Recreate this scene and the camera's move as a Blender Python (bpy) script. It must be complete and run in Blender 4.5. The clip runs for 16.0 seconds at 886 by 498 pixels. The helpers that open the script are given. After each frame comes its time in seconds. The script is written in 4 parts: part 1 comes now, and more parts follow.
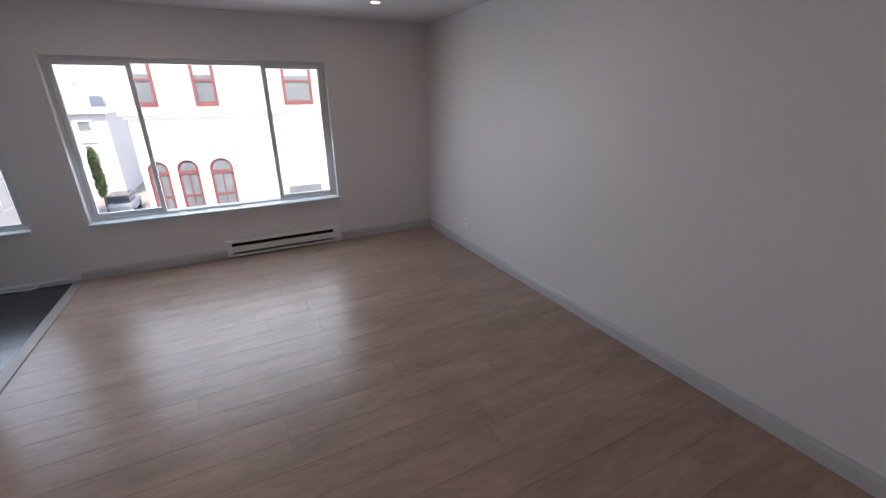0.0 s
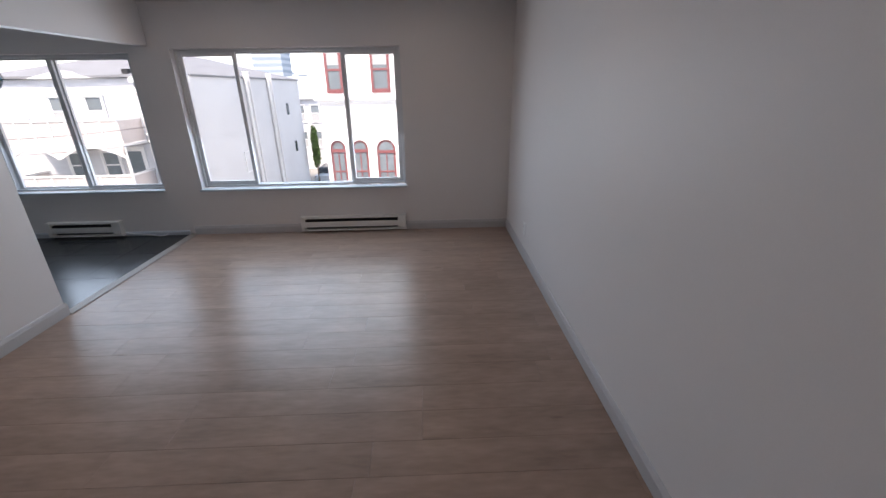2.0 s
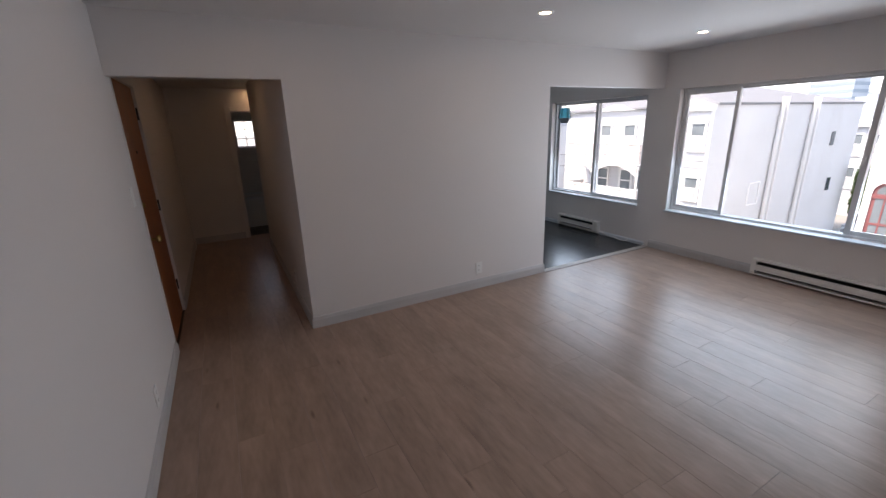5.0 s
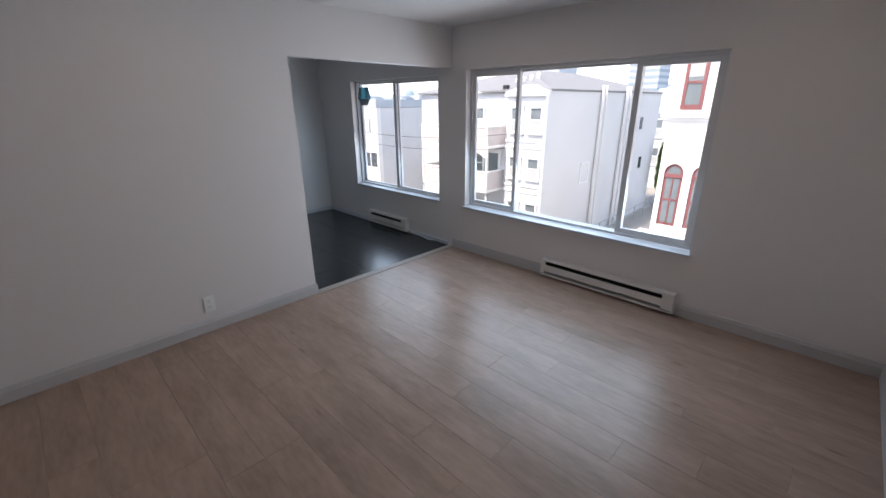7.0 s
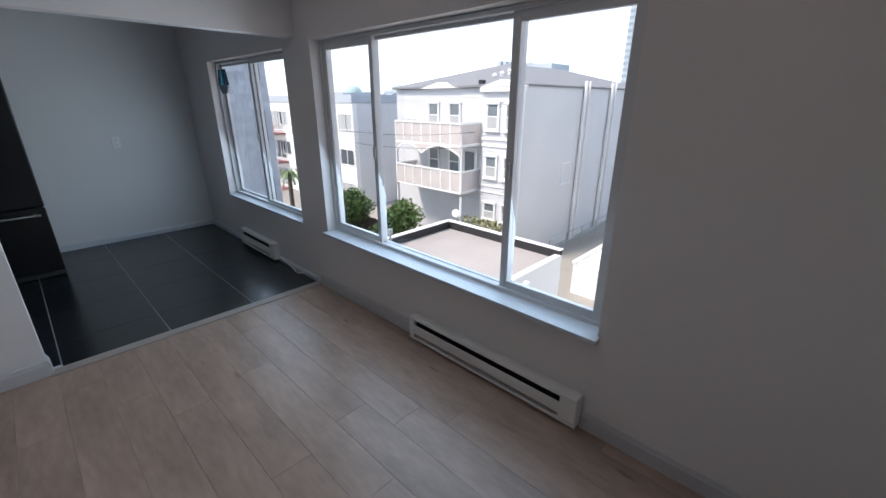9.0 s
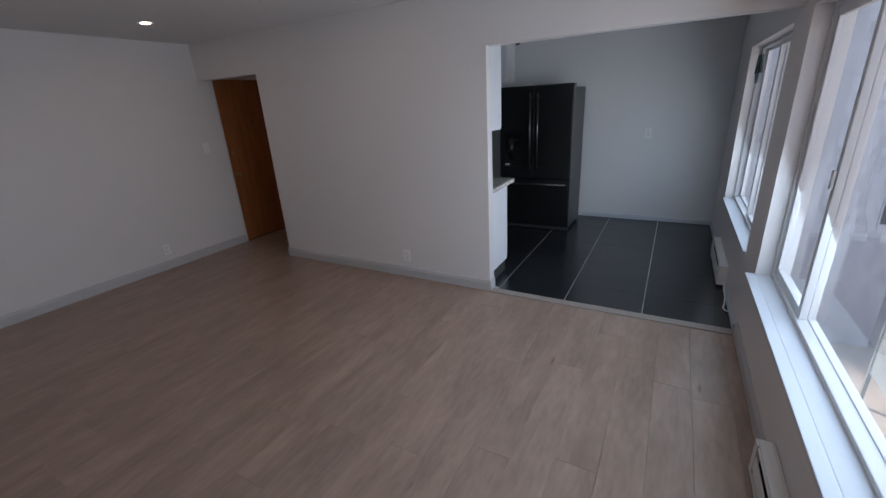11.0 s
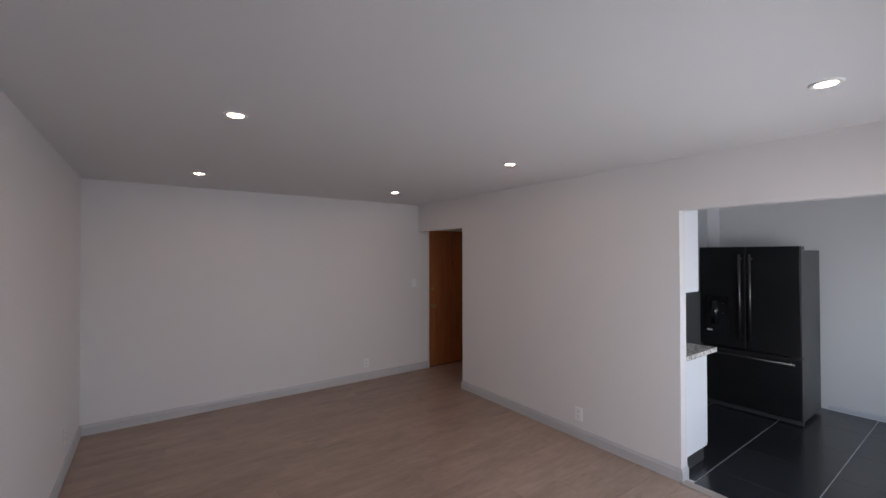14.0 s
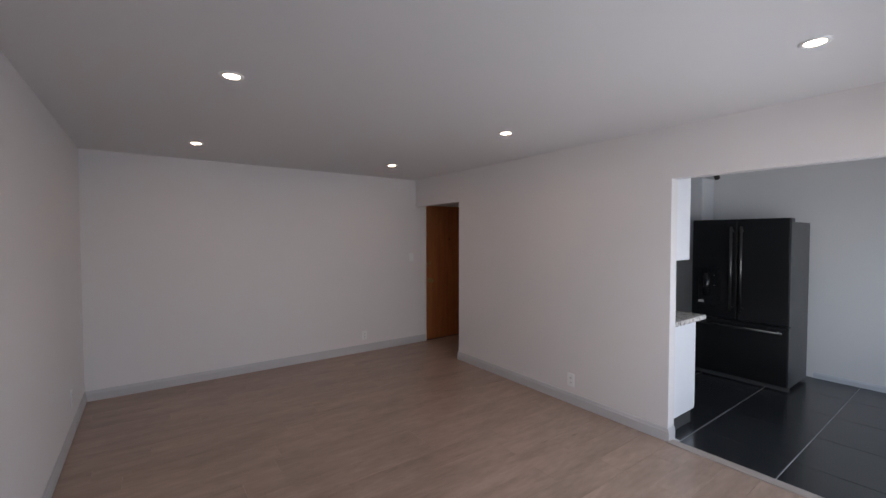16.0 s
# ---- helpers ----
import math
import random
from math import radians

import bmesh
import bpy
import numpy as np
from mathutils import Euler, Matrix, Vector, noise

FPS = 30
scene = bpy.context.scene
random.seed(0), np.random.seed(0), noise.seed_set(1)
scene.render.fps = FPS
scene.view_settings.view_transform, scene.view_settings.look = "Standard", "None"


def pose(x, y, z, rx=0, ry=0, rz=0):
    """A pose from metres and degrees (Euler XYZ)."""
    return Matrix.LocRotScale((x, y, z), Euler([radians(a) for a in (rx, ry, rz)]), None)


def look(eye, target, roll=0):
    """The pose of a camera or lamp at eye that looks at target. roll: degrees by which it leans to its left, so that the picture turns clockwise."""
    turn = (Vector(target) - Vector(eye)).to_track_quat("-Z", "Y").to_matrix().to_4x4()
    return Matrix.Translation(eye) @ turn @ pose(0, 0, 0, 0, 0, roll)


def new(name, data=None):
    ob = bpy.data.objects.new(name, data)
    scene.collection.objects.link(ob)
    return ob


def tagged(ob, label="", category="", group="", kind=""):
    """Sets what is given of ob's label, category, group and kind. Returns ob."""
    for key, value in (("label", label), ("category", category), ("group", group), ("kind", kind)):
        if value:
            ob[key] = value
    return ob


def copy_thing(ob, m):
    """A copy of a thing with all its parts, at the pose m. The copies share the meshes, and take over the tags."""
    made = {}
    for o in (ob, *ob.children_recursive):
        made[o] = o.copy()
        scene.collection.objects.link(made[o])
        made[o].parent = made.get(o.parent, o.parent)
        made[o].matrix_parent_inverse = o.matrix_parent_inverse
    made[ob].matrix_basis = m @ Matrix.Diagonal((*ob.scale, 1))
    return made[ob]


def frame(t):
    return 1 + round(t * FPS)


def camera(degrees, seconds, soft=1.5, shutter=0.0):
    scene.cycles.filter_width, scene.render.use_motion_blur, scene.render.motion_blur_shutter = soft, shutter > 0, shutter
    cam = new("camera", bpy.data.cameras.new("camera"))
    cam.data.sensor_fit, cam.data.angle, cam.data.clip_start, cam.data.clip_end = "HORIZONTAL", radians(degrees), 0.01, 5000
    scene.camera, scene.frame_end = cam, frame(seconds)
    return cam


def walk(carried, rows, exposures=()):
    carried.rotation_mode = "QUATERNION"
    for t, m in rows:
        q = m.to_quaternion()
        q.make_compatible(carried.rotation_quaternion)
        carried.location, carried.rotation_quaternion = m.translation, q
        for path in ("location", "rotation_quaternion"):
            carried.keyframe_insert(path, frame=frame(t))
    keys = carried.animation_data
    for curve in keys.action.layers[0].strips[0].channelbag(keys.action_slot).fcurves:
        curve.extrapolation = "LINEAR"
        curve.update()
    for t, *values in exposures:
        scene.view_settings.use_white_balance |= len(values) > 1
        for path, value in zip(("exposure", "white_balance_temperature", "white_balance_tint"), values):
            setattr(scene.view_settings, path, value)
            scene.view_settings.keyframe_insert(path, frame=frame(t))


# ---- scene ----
EXPOSURES = [(0.0, 1.68, 7340, 21), (1.5, 1.63, 7240, 20), (2.5, 1.66, 7310, 21), (3.5, 1.82, 7410, 21), (6.0, 1.77, 7290, 20), (7.0, 1.62, 7140, 18), (8.0, 1.51, 7040, 17), (10.3, 0.76, 6560, 12), (10.6, 0.80, 6620, 13), (11.0, 1.37, 7080, 20), (11.5, 1.79, 7130, 22), (12.5, 1.97, 7090, 20), (14.0, 1.85, 7550, 23), (16.0, 1.85, 7550, 23)]
cam = camera(95.0, 16.0)
ROWS = [
    (0.0, 1.487, -4.712, 1.612, 69.44, 0.57, -27.11),
    (0.5, 1.690, -4.713, 1.625, 68.68, 0.44, -25.36),
    (1.0, 2.095, -4.751, 1.649, 68.56, 0.49, -18.51),
    (1.5, 2.417, -4.655, 1.632, 67.76, 0.51, -12.48),
    (2.0, 2.802, -4.611, 1.574, 68.17, 0.90, -1.86),
    (2.5, 2.861, -4.691, 1.597, 67.76, 1.11, 11.79),
    (3.0, 3.055, -4.805, 1.626, 68.37, 1.24, 27.31),
    (3.5, 3.352, -4.959, 1.672, 70.06, 1.14, 44.77),
    (3.7, 3.261, -4.938, 1.666, 71.15, 1.48, 49.43),
    (4.2, 3.311, -4.967, 1.664, 72.65, 1.67, 58.23),
    (4.7, 3.341, -4.944, 1.648, 73.25, 1.82, 61.72),
    (5.3, 3.344, -4.770, 1.630, 72.94, 1.82, 60.51),
    (5.8, 3.316, -4.440, 1.634, 71.94, 1.56, 56.39),
    (6.0, 3.326, -4.250, 1.634, 71.46, 1.56, 54.88),
    (6.5, 3.253, -3.835, 1.661, 70.12, 0.97, 49.21),
    (7.0, 3.217, -3.424, 1.643, 70.25, 0.47, 44.40),
    (7.5, 3.278, -2.968, 1.659, 69.87, 0.40, 41.92),
    (8.0, 3.243, -2.551, 1.598, 70.09, 0.18, 41.69),
    (8.2, 3.232, -2.377, 1.604, 70.20, 0.09, 42.14),
    (8.7, 3.172, -1.934, 1.572, 70.13, -0.04, 42.53),
    (9.2, 3.081, -1.493, 1.557, 69.63, -0.01, 45.46),
    (9.7, 2.996, -1.124, 1.564, 69.00, 0.14, 54.05),
    (10.0, 2.962, -0.967, 1.581, 68.67, 0.28, 63.22),
    (10.3, 2.951, -0.875, 1.608, 68.45, 0.45, 76.21),
    (10.5, 2.953, -0.815, 1.644, 68.21, 0.75, 88.08),
    (11.0, 3.077, -0.525, 1.618, 70.13, 3.17, 118.68),
    (11.5, 3.156, -0.435, 1.678, 70.36, 2.56, 137.76),
    (12.0, 3.181, -0.461, 1.620, 71.70, 1.38, 143.12),
    (12.5, 3.185, -0.463, 1.699, 72.75, 0.71, 143.87),
    (13.0, 3.171, -0.426, 1.748, 79.05, 0.78, 143.20),
    (13.5, 3.147, -0.402, 1.733, 85.89, 0.40, 143.97),
    (14.0, 3.163, -0.413, 1.675, 90.69, 0.10, 144.26),
    (14.5, 3.159, -0.422, 1.629, 91.63, -0.08, 144.50),
    (15.0, 3.206, -0.409, 1.591, 91.17, -0.09, 144.56),
    (15.5, 3.225, -0.408, 1.591, 90.07, -0.16, 144.48),
    (16.0, 3.180, -0.363, 1.562, 88.24, 0.04, 143.98),
]
walk(cam, [(t, pose(x, y, z, rx, ry, rz)) for t, x, y, z, rx, ry, rz in ROWS], EXPOSURES)

# ---------------------------------------------------------------- light
ELEV, AZIM = 56.0, 203.0          # degrees; azimuth clockwise from +y
world = bpy.data.worlds.new("sky")
world.use_nodes = True
scene.world = world
wn = world.node_tree
sky = wn.nodes.new("ShaderNodeTexSky")
sky.sky_type, sky.sun_disc = "NISHITA", False
sky.sun_elevation, sky.sun_rotation = radians(ELEV), radians(AZIM)
sky.air_density, sky.dust_density, sky.ozone_density = 1.0, 0.4, 1.0
haze = wn.nodes.new("ShaderNodeHueSaturation")
haze.inputs["Saturation"].default_value = 0.8
co = wn.nodes.new("ShaderNodeTexCoord")
cloud = wn.nodes.new("ShaderNodeTexNoise")
cloud.inputs["Scale"].default_value, cloud.inputs["Detail"].default_value = 1.5, 5
cover = wn.nodes.new("ShaderNodeMapRange")
cover.inputs["From Min"].default_value, cover.inputs["From Max"].default_value = 0.35, 0.62
cover.inputs["To Min"].default_value, cover.inputs["To Max"].default_value = 0.0, 0.8
veil = wn.nodes.new("ShaderNodeMix")
veil.data_type = "RGBA"
veil.inputs["B"].default_value = (4.1, 5.3, 6.8, 1)
wn.links.new(co.outputs["Generated"], cloud.inputs[0])
wn.links.new(cloud.outputs[0], cover.inputs[0])
wn.links.new(sky.outputs[0], haze.inputs["Color"])
wn.links.new(cover.outputs[0], veil.inputs["Factor"])
wn.links.new(haze.outputs[0], veil.inputs["A"])
wn.links.new(veil.outputs["Result"], wn.nodes["Background"].inputs[0])
wn.nodes["Background"].inputs[1].default_value = 0.145
sun = new("sun", bpy.data.lights.new("sun", "SUN"))
sun.data.energy, sun.data.angle, sun.data.color = 2.5, radians(12.0), (1.0, 0.94, 0.86)
_d = Vector((math.sin(radians(AZIM)) * math.cos(radians(ELEV)), math.cos(radians(AZIM)) * math.cos(radians(ELEV)), math.sin(radians(ELEV))))
sun.matrix_world = look(_d * 60, (0, 0, 0))


# daylight in the window openings
for wx, ww, watts in ((1.36, 2.2, 8.5), (-1.07, 1.6, 4.3)):
    lamp = new("window_daylight", bpy.data.lights.new("window_daylight", "AREA"))
    lamp.data.shape, lamp.data.size, lamp.data.size_y = "RECTANGLE", ww, 1.3
    lamp.data.energy, lamp.data.color = watts, (0.53, 0.78, 1.0)
    lamp.matrix_world = look((wx, 0.03, 1.24), (wx, -1, 0.84))

# ---------------------------------------------------------------- materials
def material(name, colour, rough=0.6, metal=0.0, vary=0.12, scale=3.0, fine=60.0, bump=0.05, stretch=(1, 1, 1), per_object=0.0, per_island=0.0, spots=None, spec=0.5, knots=None, detail=(4, 5)):
    """Principled surface with two scales of noise in colour and a fine relief."""
    m = bpy.data.materials.new(name)
    m.use_nodes = True
    t = m.node_tree
    n, l = t.nodes, t.links
    b = n["Principled BSDF"]
    b.inputs["Metallic"].default_value = metal
    b.inputs["Specular IOR Level"].default_value = spec
    co = n.new("ShaderNodeTexCoord")
    mp = n.new("ShaderNodeMapping")
    mp.inputs["Scale"].default_value = stretch
    l.new(co.outputs["Object"], mp.inputs[0])
    vec = mp.outputs[0]
    info = n.new("ShaderNodeObjectInfo")
    if per_object:
        add = n.new("ShaderNodeVectorMath")
        add.operation = "MULTIPLY_ADD"
        add.inputs[1].default_value = (37.0, 53.0, 71.0)
        comb = n.new("ShaderNodeCombineXYZ")
        for i in range(3):
            l.new(info.outputs["Random"], comb.inputs[i])
        l.new(comb.outputs[0], add.inputs[0])
        l.new(vec, add.inputs[2])
        vec = add.outputs[0]
    big, small = n.new("ShaderNodeTexNoise"), n.new("ShaderNodeTexNoise")
    big.inputs["Scale"].default_value, small.inputs["Scale"].default_value = scale, fine
    big.inputs["Detail"].default_value, small.inputs["Detail"].default_value = detail
    l.new(vec, big.inputs[0])
    l.new(vec, small.inputs[0])
    mix = n.new("ShaderNodeMath")
    mix.operation = "MULTIPLY_ADD"
    mix.inputs[1].default_value = 0.6
    l.new(big.outputs[0], mix.inputs[0])
    half = n.new("ShaderNodeMath")
    half.operation = "MULTIPLY"
    half.inputs[1].default_value = 0.4
    l.new(small.outputs[0], half.inputs[0])
    l.new(half.outputs[0], mix.inputs[2])
    ramp = n.new("ShaderNodeValToRGB")
    c = Vector(colour)
    ramp.color_ramp.elements[0].position, ramp.color_ramp.elements[1].position = 0.3, 0.7
    ramp.color_ramp.elements[0].color = (*(c * (1 - vary)), 1)
    ramp.color_ramp.elements[1].color = (*[min(v, 0.95) for v in c * (1 + vary)], 1)
    l.new(mix.outputs[0], ramp.inputs[0])
    col = ramp.outputs[0]
    if spots:
        sp = n.new("ShaderNodeTexNoise")
        sp.inputs["Scale"].default_value = spots[1]
        sp.inputs["Detail"].default_value = 3
        l.new(vec, sp.inputs[0])
        r2 = n.new("ShaderNodeValToRGB")
        r2.color_ramp.elements[0].position, r2.color_ramp.elements[1].position = spots[2], spots[2] + 0.10
        r2.color_ramp.elements[0].color, r2.color_ramp.elements[1].color = (0, 0, 0, 1), (1, 1, 1, 1)
        l.new(sp.outputs[0], r2.inputs[0])
        mx = n.new("ShaderNodeMix")
        mx.data_type = "RGBA"
        l.new(r2.outputs[0], mx.inputs["Factor"])
        l.new(col, mx.inputs["A"])
        mx.inputs["B"].default_value = (*spots[0], 1)
        col = mx.outputs["Result"]
    if knots:
        vo = n.new("ShaderNodeTexVoronoi")
        vo.inputs["Scale"].default_value = knots[1]
        l.new(vec, vo.inputs["Vector"])
        r3 = n.new("ShaderNodeValToRGB")
        r3.color_ramp.elements[0].position, r3.color_ramp.elements[1].position = knots[2] * 0.3, knots[2]
        r3.color_ramp.elements[0].color, r3.color_ramp.elements[1].color = (0.75, 0.75, 0.75, 1), (0, 0, 0, 1)
        l.new(vo.outputs["Distance"], r3.inputs[0])
        mk = n.new("ShaderNodeMix")
        mk.data_type = "RGBA"
        l.new(r3.outputs[0], mk.inputs["Factor"])
        l.new(col, mk.inputs["A"])
        mk.inputs["B"].default_value = (*knots[0], 1)
        col = mk.outputs["Result"]
    amount = per_object or per_island
    if amount:
        hsv = n.new("ShaderNodeHueSaturation")
        rng = n.new("ShaderNodeMapRange")
        rng.inputs["To Min"].default_value, rng.inputs["To Max"].default_value = 1 - amount, 1 + amount
        if per_island:
            geo = n.new("ShaderNodeNewGeometry")
            l.new(geo.outputs["Random Per Island"], rng.inputs[0])
        else:
            l.new(info.outputs["Random"], rng.inputs[0])
        l.new(rng.outputs[0], hsv.inputs["Value"])
        l.new(col, hsv.inputs["Color"])
        col = hsv.outputs[0]
    l.new(col, b.inputs["Base Color"])
    rr = n.new("ShaderNodeMapRange")
    rr.inputs["To Min"].default_value, rr.inputs["To Max"].default_value = max(0.02, rough * 0.85), min(1.0, rough * 1.15)
    l.new(big.outputs[0], rr.inputs[0])
    l.new(rr.outputs[0], b.inputs["Roughness"])
    if bump:
        bp = n.new("ShaderNodeBump")
        bp.inputs["Strength"].default_value, bp.inputs["Distance"].default_value = bump, 0.01
        l.new(small.outputs[0], bp.inputs["Height"])
        l.new(bp.outputs[0], b.inputs["Normal"])
    return m


def glass_material(name, tint=(1, 1, 1), gloss=1.0):
    m = bpy.data.materials.new(name)
    m.use_nodes = True
    n, l = m.node_tree.nodes, m.node_tree.links
    n.remove(n["Principled BSDF"])
    tr, gl, lw, pw, mx = (n.new("ShaderNode" + k) for k in ("BsdfTransparent", "BsdfGlossy", "LayerWeight", "Math", "MixShader"))
    ad = n.new("ShaderNodeMath")
    tr.inputs[0].default_value = (*tint, 1)
    gl.inputs["Roughness"].default_value = 0.02
    pw.operation, ad.operation = "POWER", "MULTIPLY_ADD"
    pw.inputs[1].default_value = 5.0
    ad.inputs[1].default_value, ad.inputs[2].default_value = 0.6 * gloss, 0.025 * gloss
    l.new(lw.outputs["Facing"], pw.inputs[0])
    l.new(pw.outputs[0], ad.inputs[0])
    l.new(ad.outputs[0], mx.inputs[0])
    l.new(tr.outputs[0], mx.inputs[1])
    l.new(gl.outputs[0], mx.inputs[2])
    l.new(mx.outputs[0], n["Material Output"].inputs[0])
    return m


def lamp_material(name, colour, strength):
    m = bpy.data.materials.new(name)
    m.use_nodes = True
    b = m.node_tree.nodes["Principled BSDF"]
    b.inputs["Emission Color"].default_value = (*colour, 1)
    b.inputs["Emission Strength"].default_value = strength
    return m


WALL = material("wall_paint", (0.72, 0.69, 0.68), 0.5, vary=0.025, scale=0.6, fine=220, bump=0.03)
WALL_COOL = material("kitchen_wall_paint", (0.70, 0.705, 0.705), 0.5, vary=0.02, scale=0.7, fine=220, bump=0.03)
CEIL = material("ceiling_paint", (0.71, 0.70, 0.70), 0.7, vary=0.012, scale=0.7, fine=160, bump=0.03)
BASE = material("baseboard_paint", (0.50, 0.49, 0.495), 0.4, vary=0.03, scale=4, fine=90, bump=0.02)
PLANK = material("greige_oak_laminate", (0.335, 0.231, 0.182), 0.31, vary=0.27, scale=3.4, fine=20, bump=0.01, stretch=(0.5, 2.0, 1), per_object=0.012, spec=0.48, knots=((0.15, 0.095, 0.07), 3.0, 0.085))
SUBFLOOR = material("dark_underlay", (0.16, 0.125, 0.10), 0.9)
TILE = material("slate_tile", (0.016, 0.017, 0.019), 0.23, vary=0.25, scale=2.5, fine=30, bump=0.05, per_object=0.12, spec=0.75)
GROUT = material("grey_grout", (0.5, 0.5, 0.5), 0.9, vary=0.15, scale=6, fine=120)
THRESH = material("threshold_oak", (0.33, 0.28, 0.25), 0.4, vary=0.15, scale=8, fine=60, stretch=(6, 0.7, 1))
VINYL = material("white_vinyl", (0.63, 0.64, 0.655), 0.35, vary=0.02, scale=3, fine=60, bump=0.0)
SILLM = material("sill_paint", (0.54, 0.575, 0.615), 0.35, vary=0.04, scale=5, fine=80, bump=0.02)
ENAMEL = material("cream_enamel", (0.74, 0.72, 0.69), 0.4, vary=0.03, scale=4, fine=80, bump=0.01)
SLOT = material("heater_fins_dark", (0.03, 0.03, 0.03), 0.6, vary=0.2, fine=90)
PLATE = material("white_plastic", (0.80, 0.80, 0.79), 0.35, vary=0.01, bump=0.0)
HOLE = material("dark_slot", (0.04, 0.04, 0.04), 0.6, vary=0.05, bump=0.0)
GLASS = glass_material("window_glass")
DOORW = material("oak_veneer", (0.35, 0.115, 0.036), 0.42, vary=0.32, scale=2.2, fine=24, bump=0.04, stretch=(9, 1, 0.6))
DOORF = material("door_frame_paint", (0.7, 0.68, 0.67), 0.45, vary=0.02)
BRASS = material("aged_brass", (0.38, 0.27, 0.11), 0.35, metal=1.0, vary=0.15, fine=50)
DARKM = material("dark_bronze", (0.05, 0.04, 0.035), 0.4, metal=0.8, vary=0.1)
BLACKSS = material("black_stainless", (0.020, 0.020, 0.021), 0.33, metal=0.55, vary=0.06, scale=2, fine=120, bump=0.01, stretch=(1, 1, 12))
GLOSSB = material("gloss_black_plastic", (0.012, 0.012, 0.013), 0.16, vary=0.05, bump=0.0)
DARKBAR = material("dark_brushed_steel", (0.15, 0.145, 0.14), 0.38, metal=1.0, vary=0.08, fine=150, bump=0.02)
BADGE = material("pale_badge", (0.62, 0.62, 0.6), 0.4, vary=0.03)
FRSIDE = material("fridge_side_grey", (0.075, 0.077, 0.08), 0.45, metal=0.3, vary=0.06, fine=150, bump=0.03)
STEEL = material("brushed_steel", (0.21, 0.205, 0.20), 0.36, metal=1.0, vary=0.08, fine=140, stretch=(1, 1, 0.1), bump=0.01)
CAB = material("white_cabinet_paint", (0.73, 0.74, 0.76), 0.4, vary=0.02)
GRANITE = material("speckled_granite", (0.62, 0.58, 0.54), 0.18, vary=0.4, scale=28, fine=110, bump=0.0, spots=((0.05, 0.04, 0.04), 34.0, 0.53))
SPLASH = material("dark_backsplash", (0.05, 0.05, 0.055), 0.3, vary=0.2, scale=20, fine=90)
LED = lamp_material("downlight_led", (1.0, 0.80, 0.63), 26.5)
LED_DIM = lamp_material("hall_downlight", (1.0, 0.66, 0.38), 15.0)
TEAL = material("teal_glass", (0.05, 0.33, 0.46), 0.25, vary=0.3, scale=10, fine=80)
TEAL.node_tree.nodes["Principled BSDF"].inputs["Transmission Weight"].default_value = 0.75
# outdoors
STUCCO = material("white_stucco", (0.80, 0.79, 0.77), 0.85, vary=0.05, scale=0.8, fine=40, bump=0.15)
# grey wall colour; on the white block's side it holds painted shade
STUCCO_G = material("grey_and_shaded_stucco", (0.60, 0.605, 0.61), 0.85, vary=0.07, scale=0.5, fine=30, bump=0.1)
STUCCO_D = material("warm_grey_stucco", (0.70, 0.69, 0.68), 0.85, vary=0.1, scale=0.6, fine=30, bump=0.1)
SIDING = material("painted_lap_siding", (0.58, 0.585, 0.60), 0.65, vary=0.07, scale=1.2, fine=30, stretch=(0.4, 0.4, 4))
SHINGLE = material("grey_shingle_siding", (0.37, 0.405, 0.455), 0.8, vary=0.18, scale=3, fine=45, bump=0.15, stretch=(1, 1, 0.4), per_object=0.13)
TRIMW = material("white_trim_paint", (0.78, 0.78, 0.77), 0.5, vary=0.03)
REDT = material("red_window_paint", (0.22, 0.075, 0.075), 0.5, vary=0.15, scale=6)
PANE = material("dark_window_pane", (0.06, 0.075, 0.09), 0.08, vary=0.3, scale=0.6, fine=3, bump=0.0)
# paler base colour stands in for the sky's reflection on the glass
PANE_PALE = material("sky_reflection_tinted_pane", (0.17, 0.20, 0.215), 0.10, vary=0.35, scale=0.7, fine=3, bump=0.0)
CURTAIN = material("pale_curtain", (0.40, 0.41, 0.41), 0.8, vary=0.15, scale=6, stretch=(6, 1, 0.5))
ROOFG = material("grey_roof_shingle", (0.20, 0.205, 0.215), 0.85, vary=0.2, scale=1.5, fine=25, bump=0.3)
ROOFD = material("roof_membrane", (0.33, 0.305, 0.29), 0.9, vary=0.14, scale=0.5, fine=12, bump=0.1)
TAR = material("black_tar", (0.02, 0.02, 0.022), 0.7, vary=0.2)
PINKP = material("dusty_balcony_panel", (0.56, 0.51, 0.49), 0.7, vary=0.12, scale=2)
CONCRETE = material("pale_concrete", (0.47, 0.46, 0.44), 0.9, vary=0.15, scale=0.4, fine=14, bump=0.1)
GROUND = material("ground_dirt", (0.28, 0.265, 0.24), 0.95, vary=0.25, scale=0.2, fine=6, bump=0.2)
GALV = material("galvanised_steel", (0.34, 0.40, 0.42), 0.4, metal=0.6, vary=0.12, fine=20)
WOODP = material("weathered_wood", (0.13, 0.10, 0.08), 0.85, vary=0.3, scale=3, fine=40, stretch=(6, 6, 0.6))
LEAF = material("green_leaves", (0.115, 0.185, 0.05), 0.55, vary=0.35, scale=2, fine=10, per_island=0.45)
LEAF2 = material("olive_hedge_leaves", (0.18, 0.185, 0.075), 0.6, vary=0.3, scale=2, fine=10, per_island=0.4)
BARK = material("bark", (0.12, 0.09, 0.07), 0.9, vary=0.3)
# distance haze is painted into these two blue-grey base colours
FARB = material("haze_tinted_blue_grey", (0.40, 0.44, 0.48), 0.9, vary=0.12, scale=0.05)
